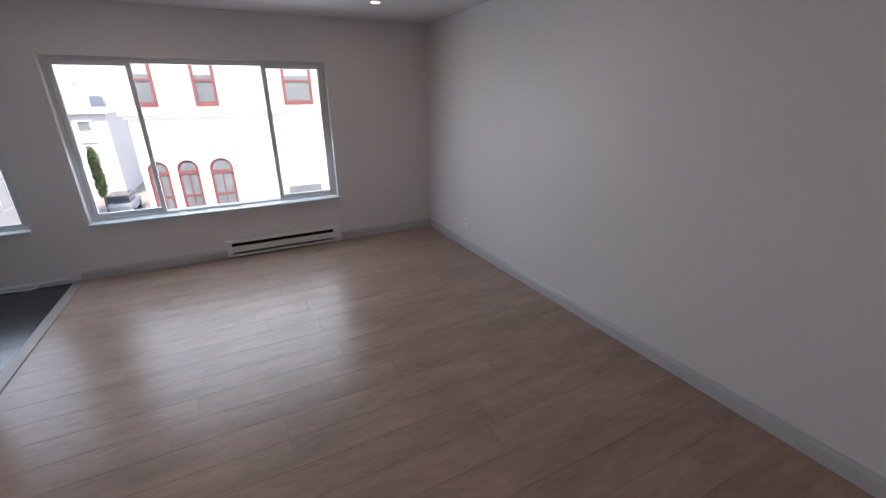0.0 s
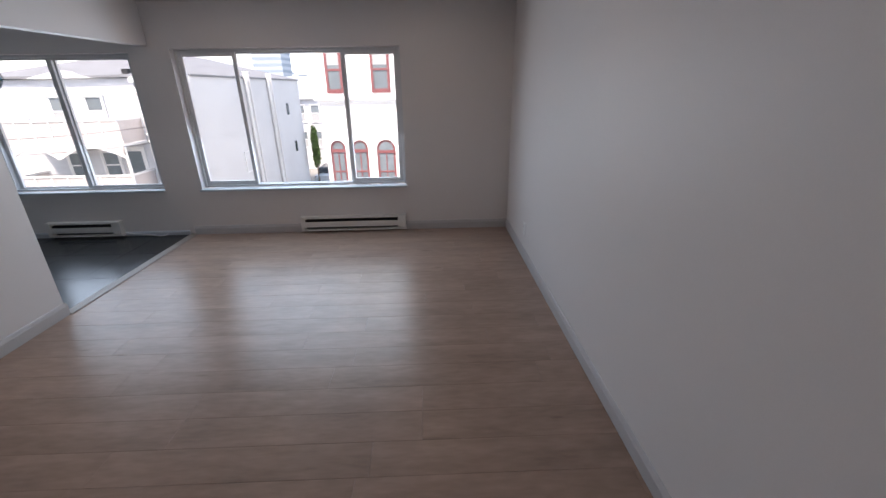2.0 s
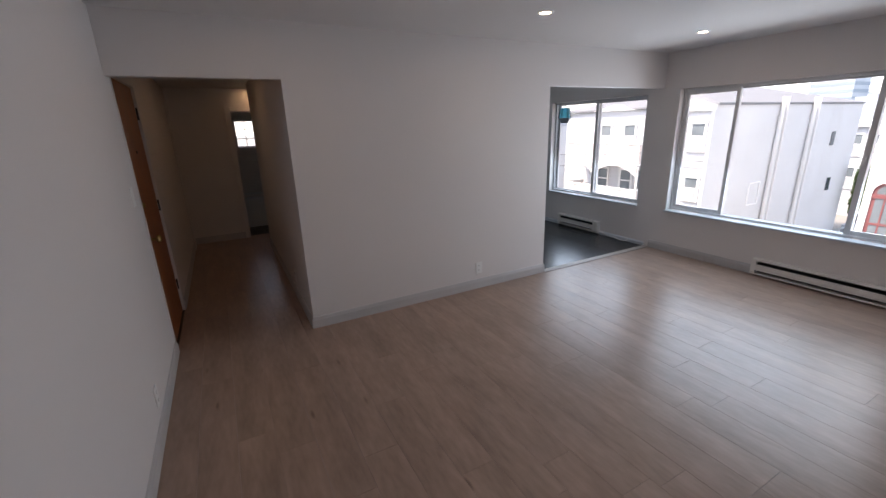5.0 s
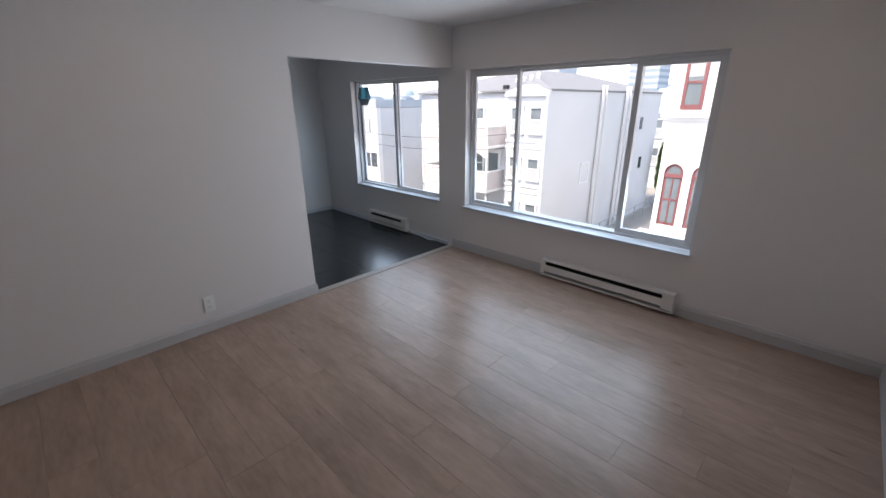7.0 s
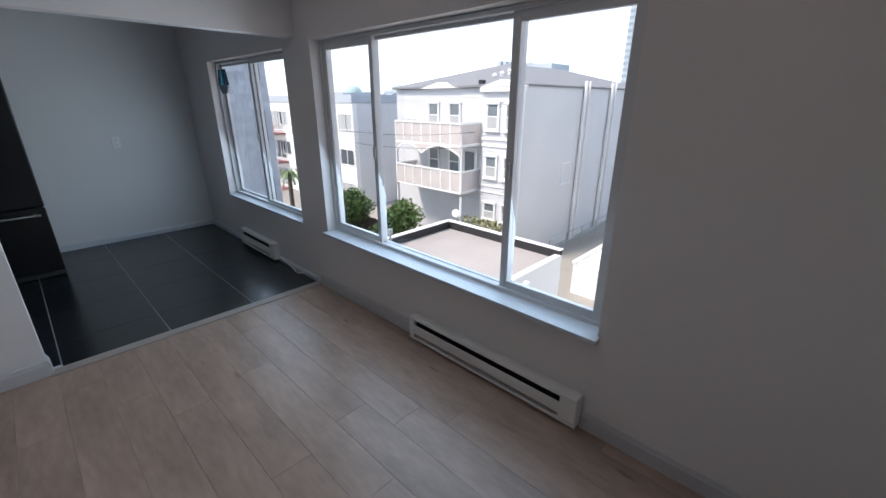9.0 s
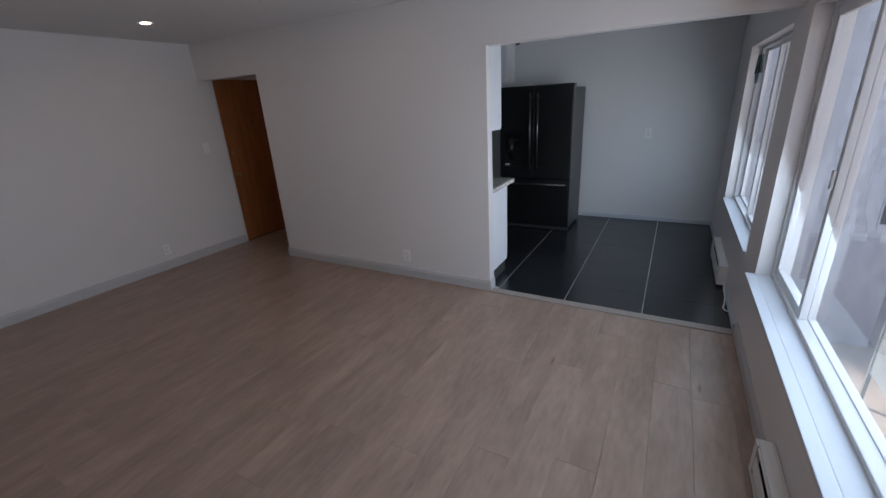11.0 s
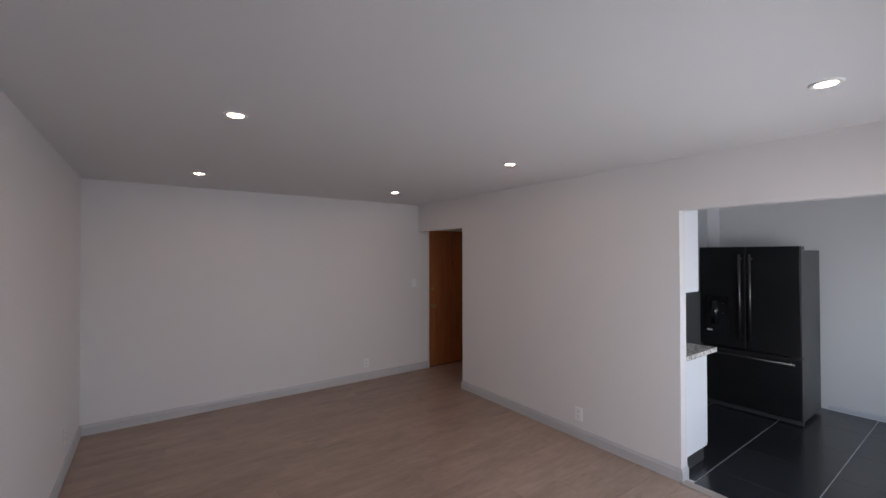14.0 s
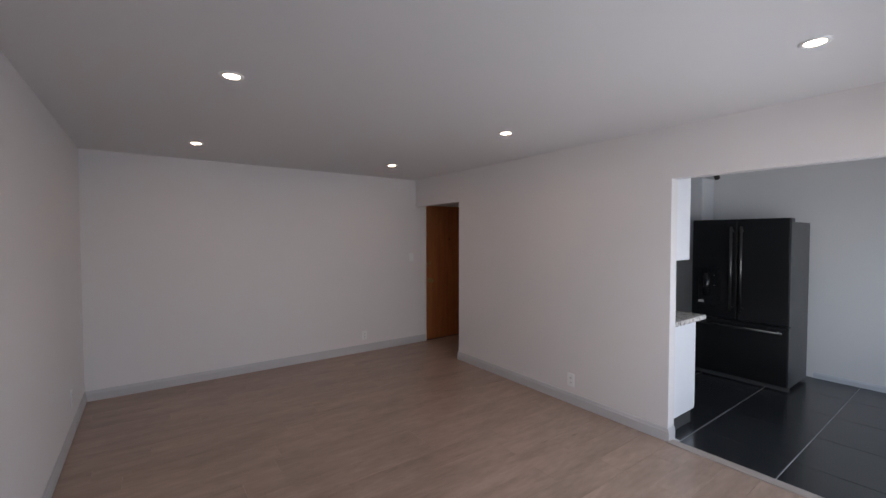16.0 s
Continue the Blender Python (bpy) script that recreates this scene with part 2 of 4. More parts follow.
FARB2 = material("haze_tinted_slate", (0.25, 0.30, 0.34), 0.9, vary=0.1)
DOMEM = material("green_copper_dome", (0.33, 0.44, 0.43), 0.7, vary=0.1)
REDDOOR = material("red_brown_door", (0.15, 0.07, 0.07), 0.6, vary=0.15)

# ---------------------------------------------------------------- builders
def box(bm, lo, hi, bevel=0.0):
    """A box from corner to corner, with rounded edges if wanted."""
    lo, hi = Vector(lo), Vector(hi)
    made = bmesh.ops.create_cube(bm, size=1.0, matrix=Matrix.Translation((lo + hi) / 2) @ Matrix.Diagonal((*(hi - lo), 1)))
    if bevel:
        edges = list({e for v in made["verts"] for e in v.link_edges})
        bmesh.ops.bevel(bm, geom=edges, offset=bevel, segments=2, profile=0.6, affect="EDGES")


def rod(bm, a, b, r, seg=12, r2=None):
    a, b = Vector(a), Vector(b)
    d = b - a
    m = Matrix.Translation((a + b) / 2) @ d.to_track_quat("Z", "Y").to_matrix().to_4x4()
    bmesh.ops.create_cone(bm, cap_ends=True, segments=seg, radius1=r, radius2=r if r2 is None else r2, depth=d.length, matrix=m)


def prism(bm, pts, axis, a, b):
    """A flat outline given in the two other axes, drawn out from a to b along the axis."""
    def at(p, v):
        q = list(p)
        q.insert("xyz".index(axis), v)
        return q
    lo = [bm.verts.new(at(p, a)) for p in pts]
    hi = [bm.verts.new(at(p, b)) for p in pts]
    n = len(pts)
    bm.faces.new(lo)
    bm.faces.new(hi[::-1])
    for i in range(n):
        bm.faces.new((lo[i], hi[i], hi[(i + 1) % n], lo[(i + 1) % n]))
    bmesh.ops.recalc_face_normals(bm, faces=bm.faces[:])


def mesh_of(name, bm, mat, smooth=False):
    me = bpy.data.meshes.new(name)
    bm.to_mesh(me)
    bm.free()
    me.materials.append(mat)
    if smooth:
        for p in me.polygons:
            p.use_smooth = True
    return me


def part(name, bm, mat, parent=None, label="", smooth=False):
    ob = new(name, mesh_of(name, bm, mat, smooth))
    if parent is not None:
        ob.parent = parent
    if label:
        ob["label"] = label
    return ob


def boxes(name, mat, parent, *items, bevel=0.0, label=""):
    bm = bmesh.new()
    for lo, hi in items:
        box(bm, lo, hi, bevel)
    return part(name, bm, mat, parent, label)


def thing(name, label, category, group="", kind="", at=(0, 0, 0)):
    ob = new(name)
    ob.location = at
    ob.empty_display_size = 0.1
    return tagged(ob, label, category, group, kind)


def wall(name, mat, axis, at, thick, u0, u1, z0, z1, holes=(), label=""):
    """An upright wall at axis = at, going back by thick; holes are (u0, u1, z0, z1)."""
    us = sorted({u0, u1, *[h[0] for h in holes], *[h[1] for h in holes]})
    zs = sorted({z0, z1, *[h[2] for h in holes], *[h[3] for h in holes]})
    bm, seen = bmesh.new(), {}
    def v(u, z):
        if (u, z) not in seen:
            seen[u, z] = bm.verts.new((at, u, z) if axis == "x" else (u, at, z))
        return seen[u, z]
    for a, b in zip(us, us[1:]):
        for c, d in zip(zs, zs[1:]):
            if not any(h[0] <= a and b <= h[1] and h[2] <= c and d <= h[3] for h in holes):
                bm.faces.new((v(a, c), v(b, c), v(b, d), v(a, d)))
    out = bmesh.ops.extrude_face_region(bm, geom=bm.faces[:])
    move = Vector((thick, 0, 0) if axis == "x" else (0, thick, 0))
    bmesh.ops.translate(bm, verts=[g for g in out["geom"] if isinstance(g, bmesh.types.BMVert)], vec=move)
    bmesh.ops.recalc_face_normals(bm, faces=bm.faces[:])
    ob = part(name, bm, mat)
    return tagged(ob, label or "plain painted wall", "wall", kind="structure")


# ---------------------------------------------------------------- the flat: large structure
XR, YB, ZC = 3.689, -5.419, 2.382          # right wall, back wall, ceiling
XK, YH = -2.749, -4.395                      # kitchen's far wall, hall's near wall
XE, XBATH = -3.85, -5.35                   # end of the hall, far wall of the bathroom
YJ = -1.824                                # jamb of the kitchen opening
WIN = (0.203, 2.514, 0.512, 1.967)
KWIN = (-1.925, -0.21, 0.512, 1.937)
wall("wall_north", WALL, "y", 0.0, 0.165, XK - 0.12, XR + 0.15, -0.12, 2.6, [WIN, KWIN], "off-white painted wall under and round two windows")
wall("wall_east", WALL, "x", XR, 0.15, YB - 0.15, 0.0, -0.12, 2.6, (), "long plain off-white painted wall")
wall("wall_south", WALL, "y", YB, -0.15, XBATH - 0.1, XR, -0.12, 2.6, [(-1.088, -0.168, -0.02, 2.052)], "off-white painted wall with the entrance door")
wall("wall_partition", WALL, "x", 0.0, -0.095, YB, 0.0, 0.0, 2.6, [(YJ, 0.0, 0.0, 1.994), (YB, YH, 0.0, 2.001)], "off-white partition with open headers to kitchen and hall")
wall("wall_kitchen_west", WALL_COOL, "x", XK, -0.12, YH + 0.1, 0.0, -0.12, 2.6, (), "pale cool-white kitchen wall")
wall("wall_hall", WALL, "y", YH, 0.10, -3.2, -0.095, -0.12, 2.6, (), "off-white hallway wall")
wall("wall_hall_end", WALL, "x", XE, -0.1, YB, -3.3, -0.12, 2.6, [(-4.63, -3.95, -0.02, 1.95)], "dim hallway end wall with a bathroom doorway")
wall("wall_cross_hall", WALL, "y", -3.4, 0.1, XE - 0.1, XK - 0.12, -0.12, 2.6, (), "plain wall closing the hall")
wall("wall_cross_side", WALL, "x", -3.2, 0.1, YH + 0.1, -3.4, -0.12, 2.6, (), "plain wall closing the hall")
BWIN = (-4.56, -4.18, 1.37, 1.87)
wall("wall_bath_west", WALL, "x", XBATH, -0.12, YB, -3.3, -0.12, 2.6, [BWIN], "pale bathroom wall with a small window")
wall("wall_bath_north", WALL, "y", -3.4, 0.1, XBATH - 0.1, XE - 0.1, -0.12, 2.6, (), "plain bathroom wall")
bm = bmesh.new()
box(bm, (XK - 0.12, YH + 0.1, ZC), (-0.095, 0.0, ZC + 0.1))
box(bm, (0.0, YB, ZC), (XR, 0.0, ZC + 0.1))
box(bm, (XBATH, YB, 2.28), (-0.095, YH, 2.40))
box(bm, (XBATH, YH, 2.28), (-3.2, -3.4, 2.40))
tagged(part("ceiling", bm, CEIL), "smooth matt white painted ceiling", "ceiling", kind="structure")
bm = bmesh.new()
box(bm, (XBATH - 0.3, YB - 0.3, 2.6), (XR + 0.3, 0.35, 2.75))
tagged(part("roof_slab", bm, TAR), "dark flat roof over the flat", "roof", kind="structure")

# floors: slabs, with the pieces laid on them at the end of the file
FLOOR = thing("floor", "greige oak laminate plank floor, slightly glossy", "floor", kind="structure")
boxes("underlay", SUBFLOOR, FLOOR, ((XE - 0.1, YB, -0.12), (0.0, YH + 0.1, -0.012)), ((0.0, YB, -0.12), (XR, 0.0, -0.012)))
KFLOOR = thing("kitchen_floor", "charcoal slate floor tiles with pale grout", "floor", kind="structure")
boxes("grout_bed", GROUT, KFLOOR, ((XK, YH + 0.1, -0.12), (-0.095, YJ, -0.004)), ((XK, YJ, -0.12), (-0.002, 0.0, -0.0041)))
boxes("bathroom_floor", TILE, None, ((XBATH, YB, -0.12), (XE - 0.1, -3.4, -0.002)))
tagged(bpy.data.objects["bathroom_floor"], "dark bathroom floor", "floor", kind="structure")
tagged(boxes("threshold_trim", THRESH, None, ((-0.045, YJ, -0.004), (0.035, -0.002, 0.009)), bevel=0.004), "thin oak threshold strip between laminate and tile", "trim", kind="structure")


def baseboard(name, a, b, inward, mat=BASE, h=0.10, d=0.014):
    """A moulded strip along the foot of a wall from a to b; inward is the side it stands on."""
    a, b, n = Vector((*a, 0)), Vector((*b, 0)), Vector((*inward, 0))
    bm = bmesh.new()
    prof = [(0, 0), (d, 0), (d, h * 0.72), (d * 0.75, h * 0.80), (d * 0.55, h * 0.93), (d * 0.25, h), (0, h)]
    lo = [bm.verts.new(a + n * p + Vector((0, 0, z))) for p, z in prof]
    hi = [bm.verts.new(b + n * p + Vector((0, 0, z))) for p, z in prof]
    for i in range(len(prof)):
        j = (i + 1) % len(prof)
        bm.faces.new((lo[i], hi[i], hi[j], lo[j]))
    bm.faces.new(lo)
    bm.faces.new(hi[::-1])
    bmesh.ops.recalc_face_normals(bm, faces=bm.faces[:])
    return tagged(part(name, bm, mat), "grey-painted wooden baseboard along the wall", "baseboard", kind="structure")


baseboard("baseboard_east", (XR, YB + 0.014), (XR, -0.014), (-1, 0))
baseboard("baseboard_north_1", (0.02, 0), (1.27, 0), (0, -1))
baseboard("baseboard_north_2", (2.494, 0), (XR, 0), (0, -1))
baseboard("baseboard_south", (-0.164, YB), (XR, YB), (0, 1))
baseboard("baseboard_south_hall", (-3.85, YB), (-1.092, YB), (0, 1))
baseboard("baseboard_partition", (0, YH), (0, YJ), (1, 0))
baseboard("baseboard_jamb", (-0.09, YJ), (0.012, YJ), (0, 1))
baseboard("baseboard_hall", (-3.2, YH), (0.012, YH), (0, -1))
baseboard("baseboard_hall_end", (XE, YB + 0.014), (XE, -4.70), (1, 0))
baseboard("baseboard_kitchen_west", (XK, -1.55), (XK, 0), (1, 0), SILLM, 0.06)
baseboard("baseboard_kitchen_north_1", (XK + 0.014, 0), (-1.622, 0), (0, -1), SILLM, 0.06)
baseboard("baseboard_kitchen_north_2", (-0.787, 0), (-0.05, 0), (0, -1), SILLM, 0.05)


# ---------------------------------------------------------------- windows
def sash(parent, x0, x1, z0, z1, y, w=0.038, bottom=0.045, depth=0.03, pull=None, top=0.045):
    s = boxes("sash", VINYL, parent, ((x0, y, z0), (x0 + w, y + depth, z1)), ((x1 - w, y, z0), (x1, y + depth, z1)),
              ((x0 + w, y + 0.001, z0), (x1 - w, y + depth - 0.001, z0 + bottom)), ((x0 + w, y + 0.001, z1 - top), (x1 - w, y + depth - 0.001, z1)), bevel=0.003)
    p = boxes("pane", GLASS, s, ((x0 + w - 0.005, y + depth / 2 - 0.002, z0 + bottom - 0.005), (x1 - w + 0.005, y + depth / 2 + 0.002, z1 - top + 0.005)))
    p.visible_shadow = False
    if pull is not None:
        boxes("latch", VINYL, s, ((pull - 0.012, y - 0.014, z0 + 0.62), (pull + 0.012, y - 0.0005, z0 + 0.70)), bevel=0.004)
    return s


def window_frame(parent, x0, x1, z0, z1, y, w=0.024, depth=0.085):
    return boxes("window_frame", VINYL, parent, ((x0, y, z0), (x0 + w, y + depth, z1)), ((x1 - w, y, z0), (x1, y + depth, z1)),
                 ((x0 + w, y + 0.001, z0), (x1 - w, y + depth - 0.001, z0 + w)), ((x0 + w, y + 0.001, z1 - w), (x1 - w, y + depth - 0.001, z1)), bevel=0.004)


w1 = thing("window_1", "wide white vinyl sliding window of three panes", "window", kind="structure")
x0, x1, z0, z1 = WIN
z0 = 0.537
window_frame(w1, x0 + 0.002, x1 - 0.002, z0, z1 - 0.002, 0.075)
sash(w1, x0 + 0.027, 0.812, z0 + 0.022, z1 - 0.025, 0.088, pull=0.792)
sash(w1, 1.888, x1 - 0.027, z0 + 0.022, z1 - 0.025, 0.088, pull=1.908, w=0.046)
sash(w1, 0.77, 1.932, z0 + 0.008, z1 - 0.022, 0.122, w=0.032, bottom=0.02, top=0.024)
boxes("window_sill", SILLM, w1, ((x0 - 0.004, -0.05, 0.513), (x1 + 0.014, -0.001, 0.536)), ((x0 + 0.003, -0.002, 0.5135), (x1 - 0.003, 0.074, 0.5355)), bevel=0.004)
w2 = thing("window_2", "white vinyl two-pane sliding kitchen window", "window", kind="structure")
x0, x1, z0, z1 = KWIN
window_frame(w2, x0 + 0.002, x1 - 0.002, z0 + 0.022, z1 - 0.002, 0.075)
sash(w2, x0 + 0.027, -1.045, z0 + 0.032, z1 - 0.024, 0.122, pull=None, bottom=0.03, top=0.022)
sash(w2, -1.11, x1 - 0.027, z0 + 0.034, z1 - 0.026, 0.088, pull=-1.085, w=0.05, bottom=0.04, top=0.03)
boxes("window_sill", SILLM, w2, ((x0 + 0.003, -0.018, 0.5125), (x1 - 0.003, 0.074, 0.5335)), bevel=0.004)
w3 = thing("window_3", "small bathroom window with pale glazing bars", "window", kind="structure")
y0, y1, z0, z1 = BWIN
boxes("window_frame", VINYL, w3, ((XBATH - 0.06, y0 + 0.002, z0), (XBATH - 0.02, y0 + 0.03, z1)), ((XBATH - 0.06, y1 - 0.03, z0), (XBATH - 0.02, y1 - 0.002, z1)),
      ((XBATH - 0.06, y0 + 0.03, z0 + 0.002), (XBATH - 0.021, y1 - 0.03, z0 + 0.03)), ((XBATH - 0.06, y0 + 0.03, z1 - 0.03), (XBATH - 0.021, y1 - 0.03, z1 - 0.002)))
for i in (1, 2):
    boxes("glazing_bar", VINYL, w3, ((XBATH - 0.05, y0 + 0.03, z0 + i * 0.167 - 0.006), (XBATH - 0.03, y1 - 0.03, z0 + i * 0.167 + 0.006)))
boxes("glazing_bar", VINYL, w3, ((XBATH - 0.049, (y0 + y1) / 2 - 0.006, z0 + 0.03), (XBATH - 0.031, (y0 + y1) / 2 + 0.006, z1 - 0.03)))
p = boxes("pane", GLASS, w3, ((XBATH - 0.043, y0 + 0.025, z0 + 0.025), (XBATH - 0.039, y1 - 0.025, z1 - 0.025)))
p.visible_shadow = False

# ---------------------------------------------------------------- entrance door
d1 = thing("door_1", "closed orange-brown oak veneer entrance door", "door", kind="structure", at=(0, 0, 0))
dx0, dx1 = -1.068, -0.188
boxes("door_frame", DOORF, d1, ((dx0 - 0.018, YB - 0.13, 0.0), (dx0 - 0.002, YB + 0.004, 2.050)), ((dx1 + 0.002, YB - 0.13, 0.0), (dx1 + 0.018, YB + 0.004, 2.050)),
      ((dx0 - 0.018, YB - 0.129, 2.030), (dx1 + 0.018, YB + 0.003, 2.050)), bevel=0.002)
slab = boxes("door_leaf", DOORW, d1, ((dx0, YB - 0.062, 0.006), (dx1, YB - 0.018, 2.027)), bevel=0.003)
bm = bmesh.new()
rod(bm, (dx1 - 0.07, YB - 0.018, 0.90), (dx1 - 0.07, YB - 0.008, 0.90), 0.032, 20)
rod(bm, (dx1 - 0.07, YB - 0.010, 0.90), (dx1 - 0.07, YB + 0.030, 0.90), 0.011, 14)
bmesh.ops.create_uvsphere(bm, u_segments=18, v_segments=12, radius=0.028, matrix=Matrix.Translation((dx1 - 0.07, YB + 0.042, 0.90)) @ Matrix.Diagonal((1, 0.75, 1, 1)))
part("door_knob", bm, BRASS, slab, "round aged brass knob", smooth=True)
bm = bmesh.new()
rod(bm, (dx1 - 0.07, YB - 0.018, 1.16), (dx1 - 0.07, YB - 0.004, 1.16), 0.027, 20, 0.022)
box(bm, (dx1 - 0.074, YB - 0.004, 1.145), (dx1 - 0.066, YB + 0.008, 1.175), 0.002)
part("deadbolt", bm, BRASS, slab, "brass deadbolt thumb-turn")
bm = bmesh.new()
rod(bm, ((dx0 + dx1) / 2, YB - 0.018, 1.52), ((dx0 + dx1) / 2, YB - 0.012, 1.52), 0.012, 14)
part("peephole", bm, DARKM, slab, "small round peephole")
for z in (0.28, 1.04, 1.82):
    bm = bmesh.new()
    for k in range(5):
        rod(bm, (dx0 - 0.004, YB - 0.010, z - 0.05 + k * 0.02), (dx0 - 0.004, YB - 0.010, z - 0.0315 + k * 0.02), 0.0075, 10)
    part("hinge", bm, DARKM, d1, "dark knuckle hinge")
tagged(boxes("door_sill", DARKM, None, ((dx0, YB - 0.13, -0.012), (dx1, YB - 0.001, 0.004))), "dark strip under the entrance door", "sill", kind="structure")
boxes("outer_wall_panel", WALL, None, ((-1.6, YB - 0.4, -0.1), (0.3, YB - 0.3, 2.6)))
tagged(bpy.data.objects["outer_wall_panel"], "plain wall beyond the entrance", "wall", kind="structure")


# ---------------------------------------------------------------- heaters
def heater(x0, x1, label):
    """Baseboard heater: folded sheet body with an outlet slot above and an inlet below."""
    h = thing("baseboard_heater", label, "heater", "baseboard heaters", at=((x0 + x1) / 2, 0, 0))
    L = x1 - x0
    a, b = -L / 2, L / 2
    bm = bmesh.new()
    box(bm, (a - 0.003, -0.068, 0.022), (b + 0.003, -0.002, 0.038), 0.003)
    box(bm, (a, -0.012, 0.036), (b, -0.002, 0.192), 0.002)
    box(bm, (a, -0.060, 0.180), (b, -0.012, 0.192), 0.003)
    part("body", bm, ENAMEL, h)
    boxes("front_panel", ENAMEL, h, ((a + 0.045, -0.066, 0.066), (b - 0.045, -0.060, 0.132)), bevel=0.002)
    boxes("top_lip", ENAMEL, h, ((a + 0.045, -0.064, 0.168), (b - 0.045, -0.058, 0.181)), bevel=0.002)
    for u0, u1 in ((a, a + 0.046), (b - 0.09, b)):
        boxes("end_cap", ENAMEL, h, ((u0, -0.068, 0.044), (u1, -0.0605, 0.190)), ((u0, -0.066, 0.025), (u0 + 0.004, -0.012, 0.189)), ((u1 - 0.004, -0.066, 0.025), (u1, -0.012, 0.189)), bevel=0.0015)
    bm = bmesh.new()
    n = int(L / 0.012)
    for i in range(n):
        u = a + 0.05 + (L - 0.15) * i / (n - 1)
        box(bm, (u, -0.050, 0.060), (u + 0.0012, -0.016, 0.150))
    box(bm, (a + 0.046, -0.040, 0.098), (b - 0.09, -0.024, 0.112))
    box(bm, (a + 0.046, -0.0135, 0.037), (b - 0.09, -0.0123, 0.179))
    part("heating_element", bm, SLOT, h, "dark heating fins behind the slot")
    return h


heater(1.274, 2.49, "long cream enamel baseboard heater under the wide window")
heater(-1.618, -0.791, "cream enamel baseboard heater under the kitchen window")


# ---------------------------------------------------------------- outlets and switches
def wall_plate(label, m, kind="outlet"):
    """Plate in its own x-z plane, facing -y."""
    o = thing("wall_" + kind, label, kind, "wall " + ("outlets" if kind == "outlet" else "switches"))
    boxes("plate", PLATE, o, ((-0.037, -0.008, -0.060), (0.037, 0.0, 0.060)), bevel=0.003)
    if kind == "outlet":
        for dz in (-0.024, 0.024):
            s = boxes("socket", PLATE, o, ((-0.017, -0.0085, dz - 0.016), (0.017, -0.0055, dz + 0.016)), bevel=0.002)
            boxes("slots", HOLE, s, ((-0.0085, -0.0092, dz - 0.003), (-0.006, -0.0080, dz + 0.009)), ((0.006, -0.0092, dz - 0.003), (0.0085, -0.0080, dz + 0.009)), ((-0.002, -0.0092, dz - 0.012), (0.002, -0.0080, dz - 0.008)))
    else:
        boxes("rocker", PLATE, o, ((-0.017, -0.010, -0.033), (0.017, -0.0055, 0.033)), bevel=0.003)
    o.matrix_world = m
    return o


wall_plate("white duplex outlet on the partition above the baseboard", pose(0.0, -2.70, 0.221, 0, 0, 90))
wall_plate("white duplex outlet low on the back wall", pose(0.825, YB, 0.225, 0, 0, 180))
wall_plate("white duplex outlet low on the long wall", pose(XR, -0.934, 0.287, 0, 0, -90))
wall_plate("white duplex outlet low on the long wall", pose(XR, -4.60, 0.30, 0, 0, -90))
wall_plate("white duplex outlet on the kitchen wall", pose(XK, -0.82, 1.114, 0, 0, 90))
wall_plate("white rocker switch beside the entrance", pose(0.08, YB, 1.26, 0, 0, 180), "switch")
wall_plate("white duplex outlet low in the hallway", pose(-0.75, YH, 0.25, 0, 0, 0))


# ---------------------------------------------------------------- downlights
def downlight(x, y, z):
    o = thing("recessed_downlight", "lit round white recessed ceiling downlight", "downlight", "ceiling downlights", at=(x, y, z))
    bm = bmesh.new()
    prof = [(0.035, -0.001), (0.039, -0.006), (0.053, -0.006), (0.058, -0.002), (0.058, 0.0)]
    n = 32
    rings = [[bm.verts.new((r * math.cos(2 * math.pi * i / n), r * math.sin(2 * math.pi * i / n), h)) for i in range(n)] for r, h in prof]
    for p, q in zip(rings, rings[1:]):
        for i in range(n):
            bm.faces.new((p[i], p[(i + 1) % n], q[(i + 1) % n], q[i]))
    bmesh.ops.recalc_face_normals(bm, faces=bm.faces[:])
    part("trim_ring", bm, PLATE, o, "thin white trim ring", smooth=True)
    bm = bmesh.new()
    rod(bm, (0, 0, -0.003), (0, 0, -0.0005), 0.036, 32)
    part("diffuser", bm, LED, o, "glowing warm-white diffuser")
    return o


first = downlight(0.885, -0.845, ZC)
for x, y in ((0.87, -2.693), (0.885, -4.522), (2.805, -0.876), (2.818, -2.692), (2.823, -4.535)):
    copy_thing(first, pose(x, y, ZC))
for m in (pose(-3.70, -4.31, 2.28), pose(-1.75, -4.95, 2.28)):
    for o in copy_thing(first, m).children:
        if o.name.startswith("diffuser"):
            o.data = o.data.copy()
            o.data.materials[0] = LED_DIM

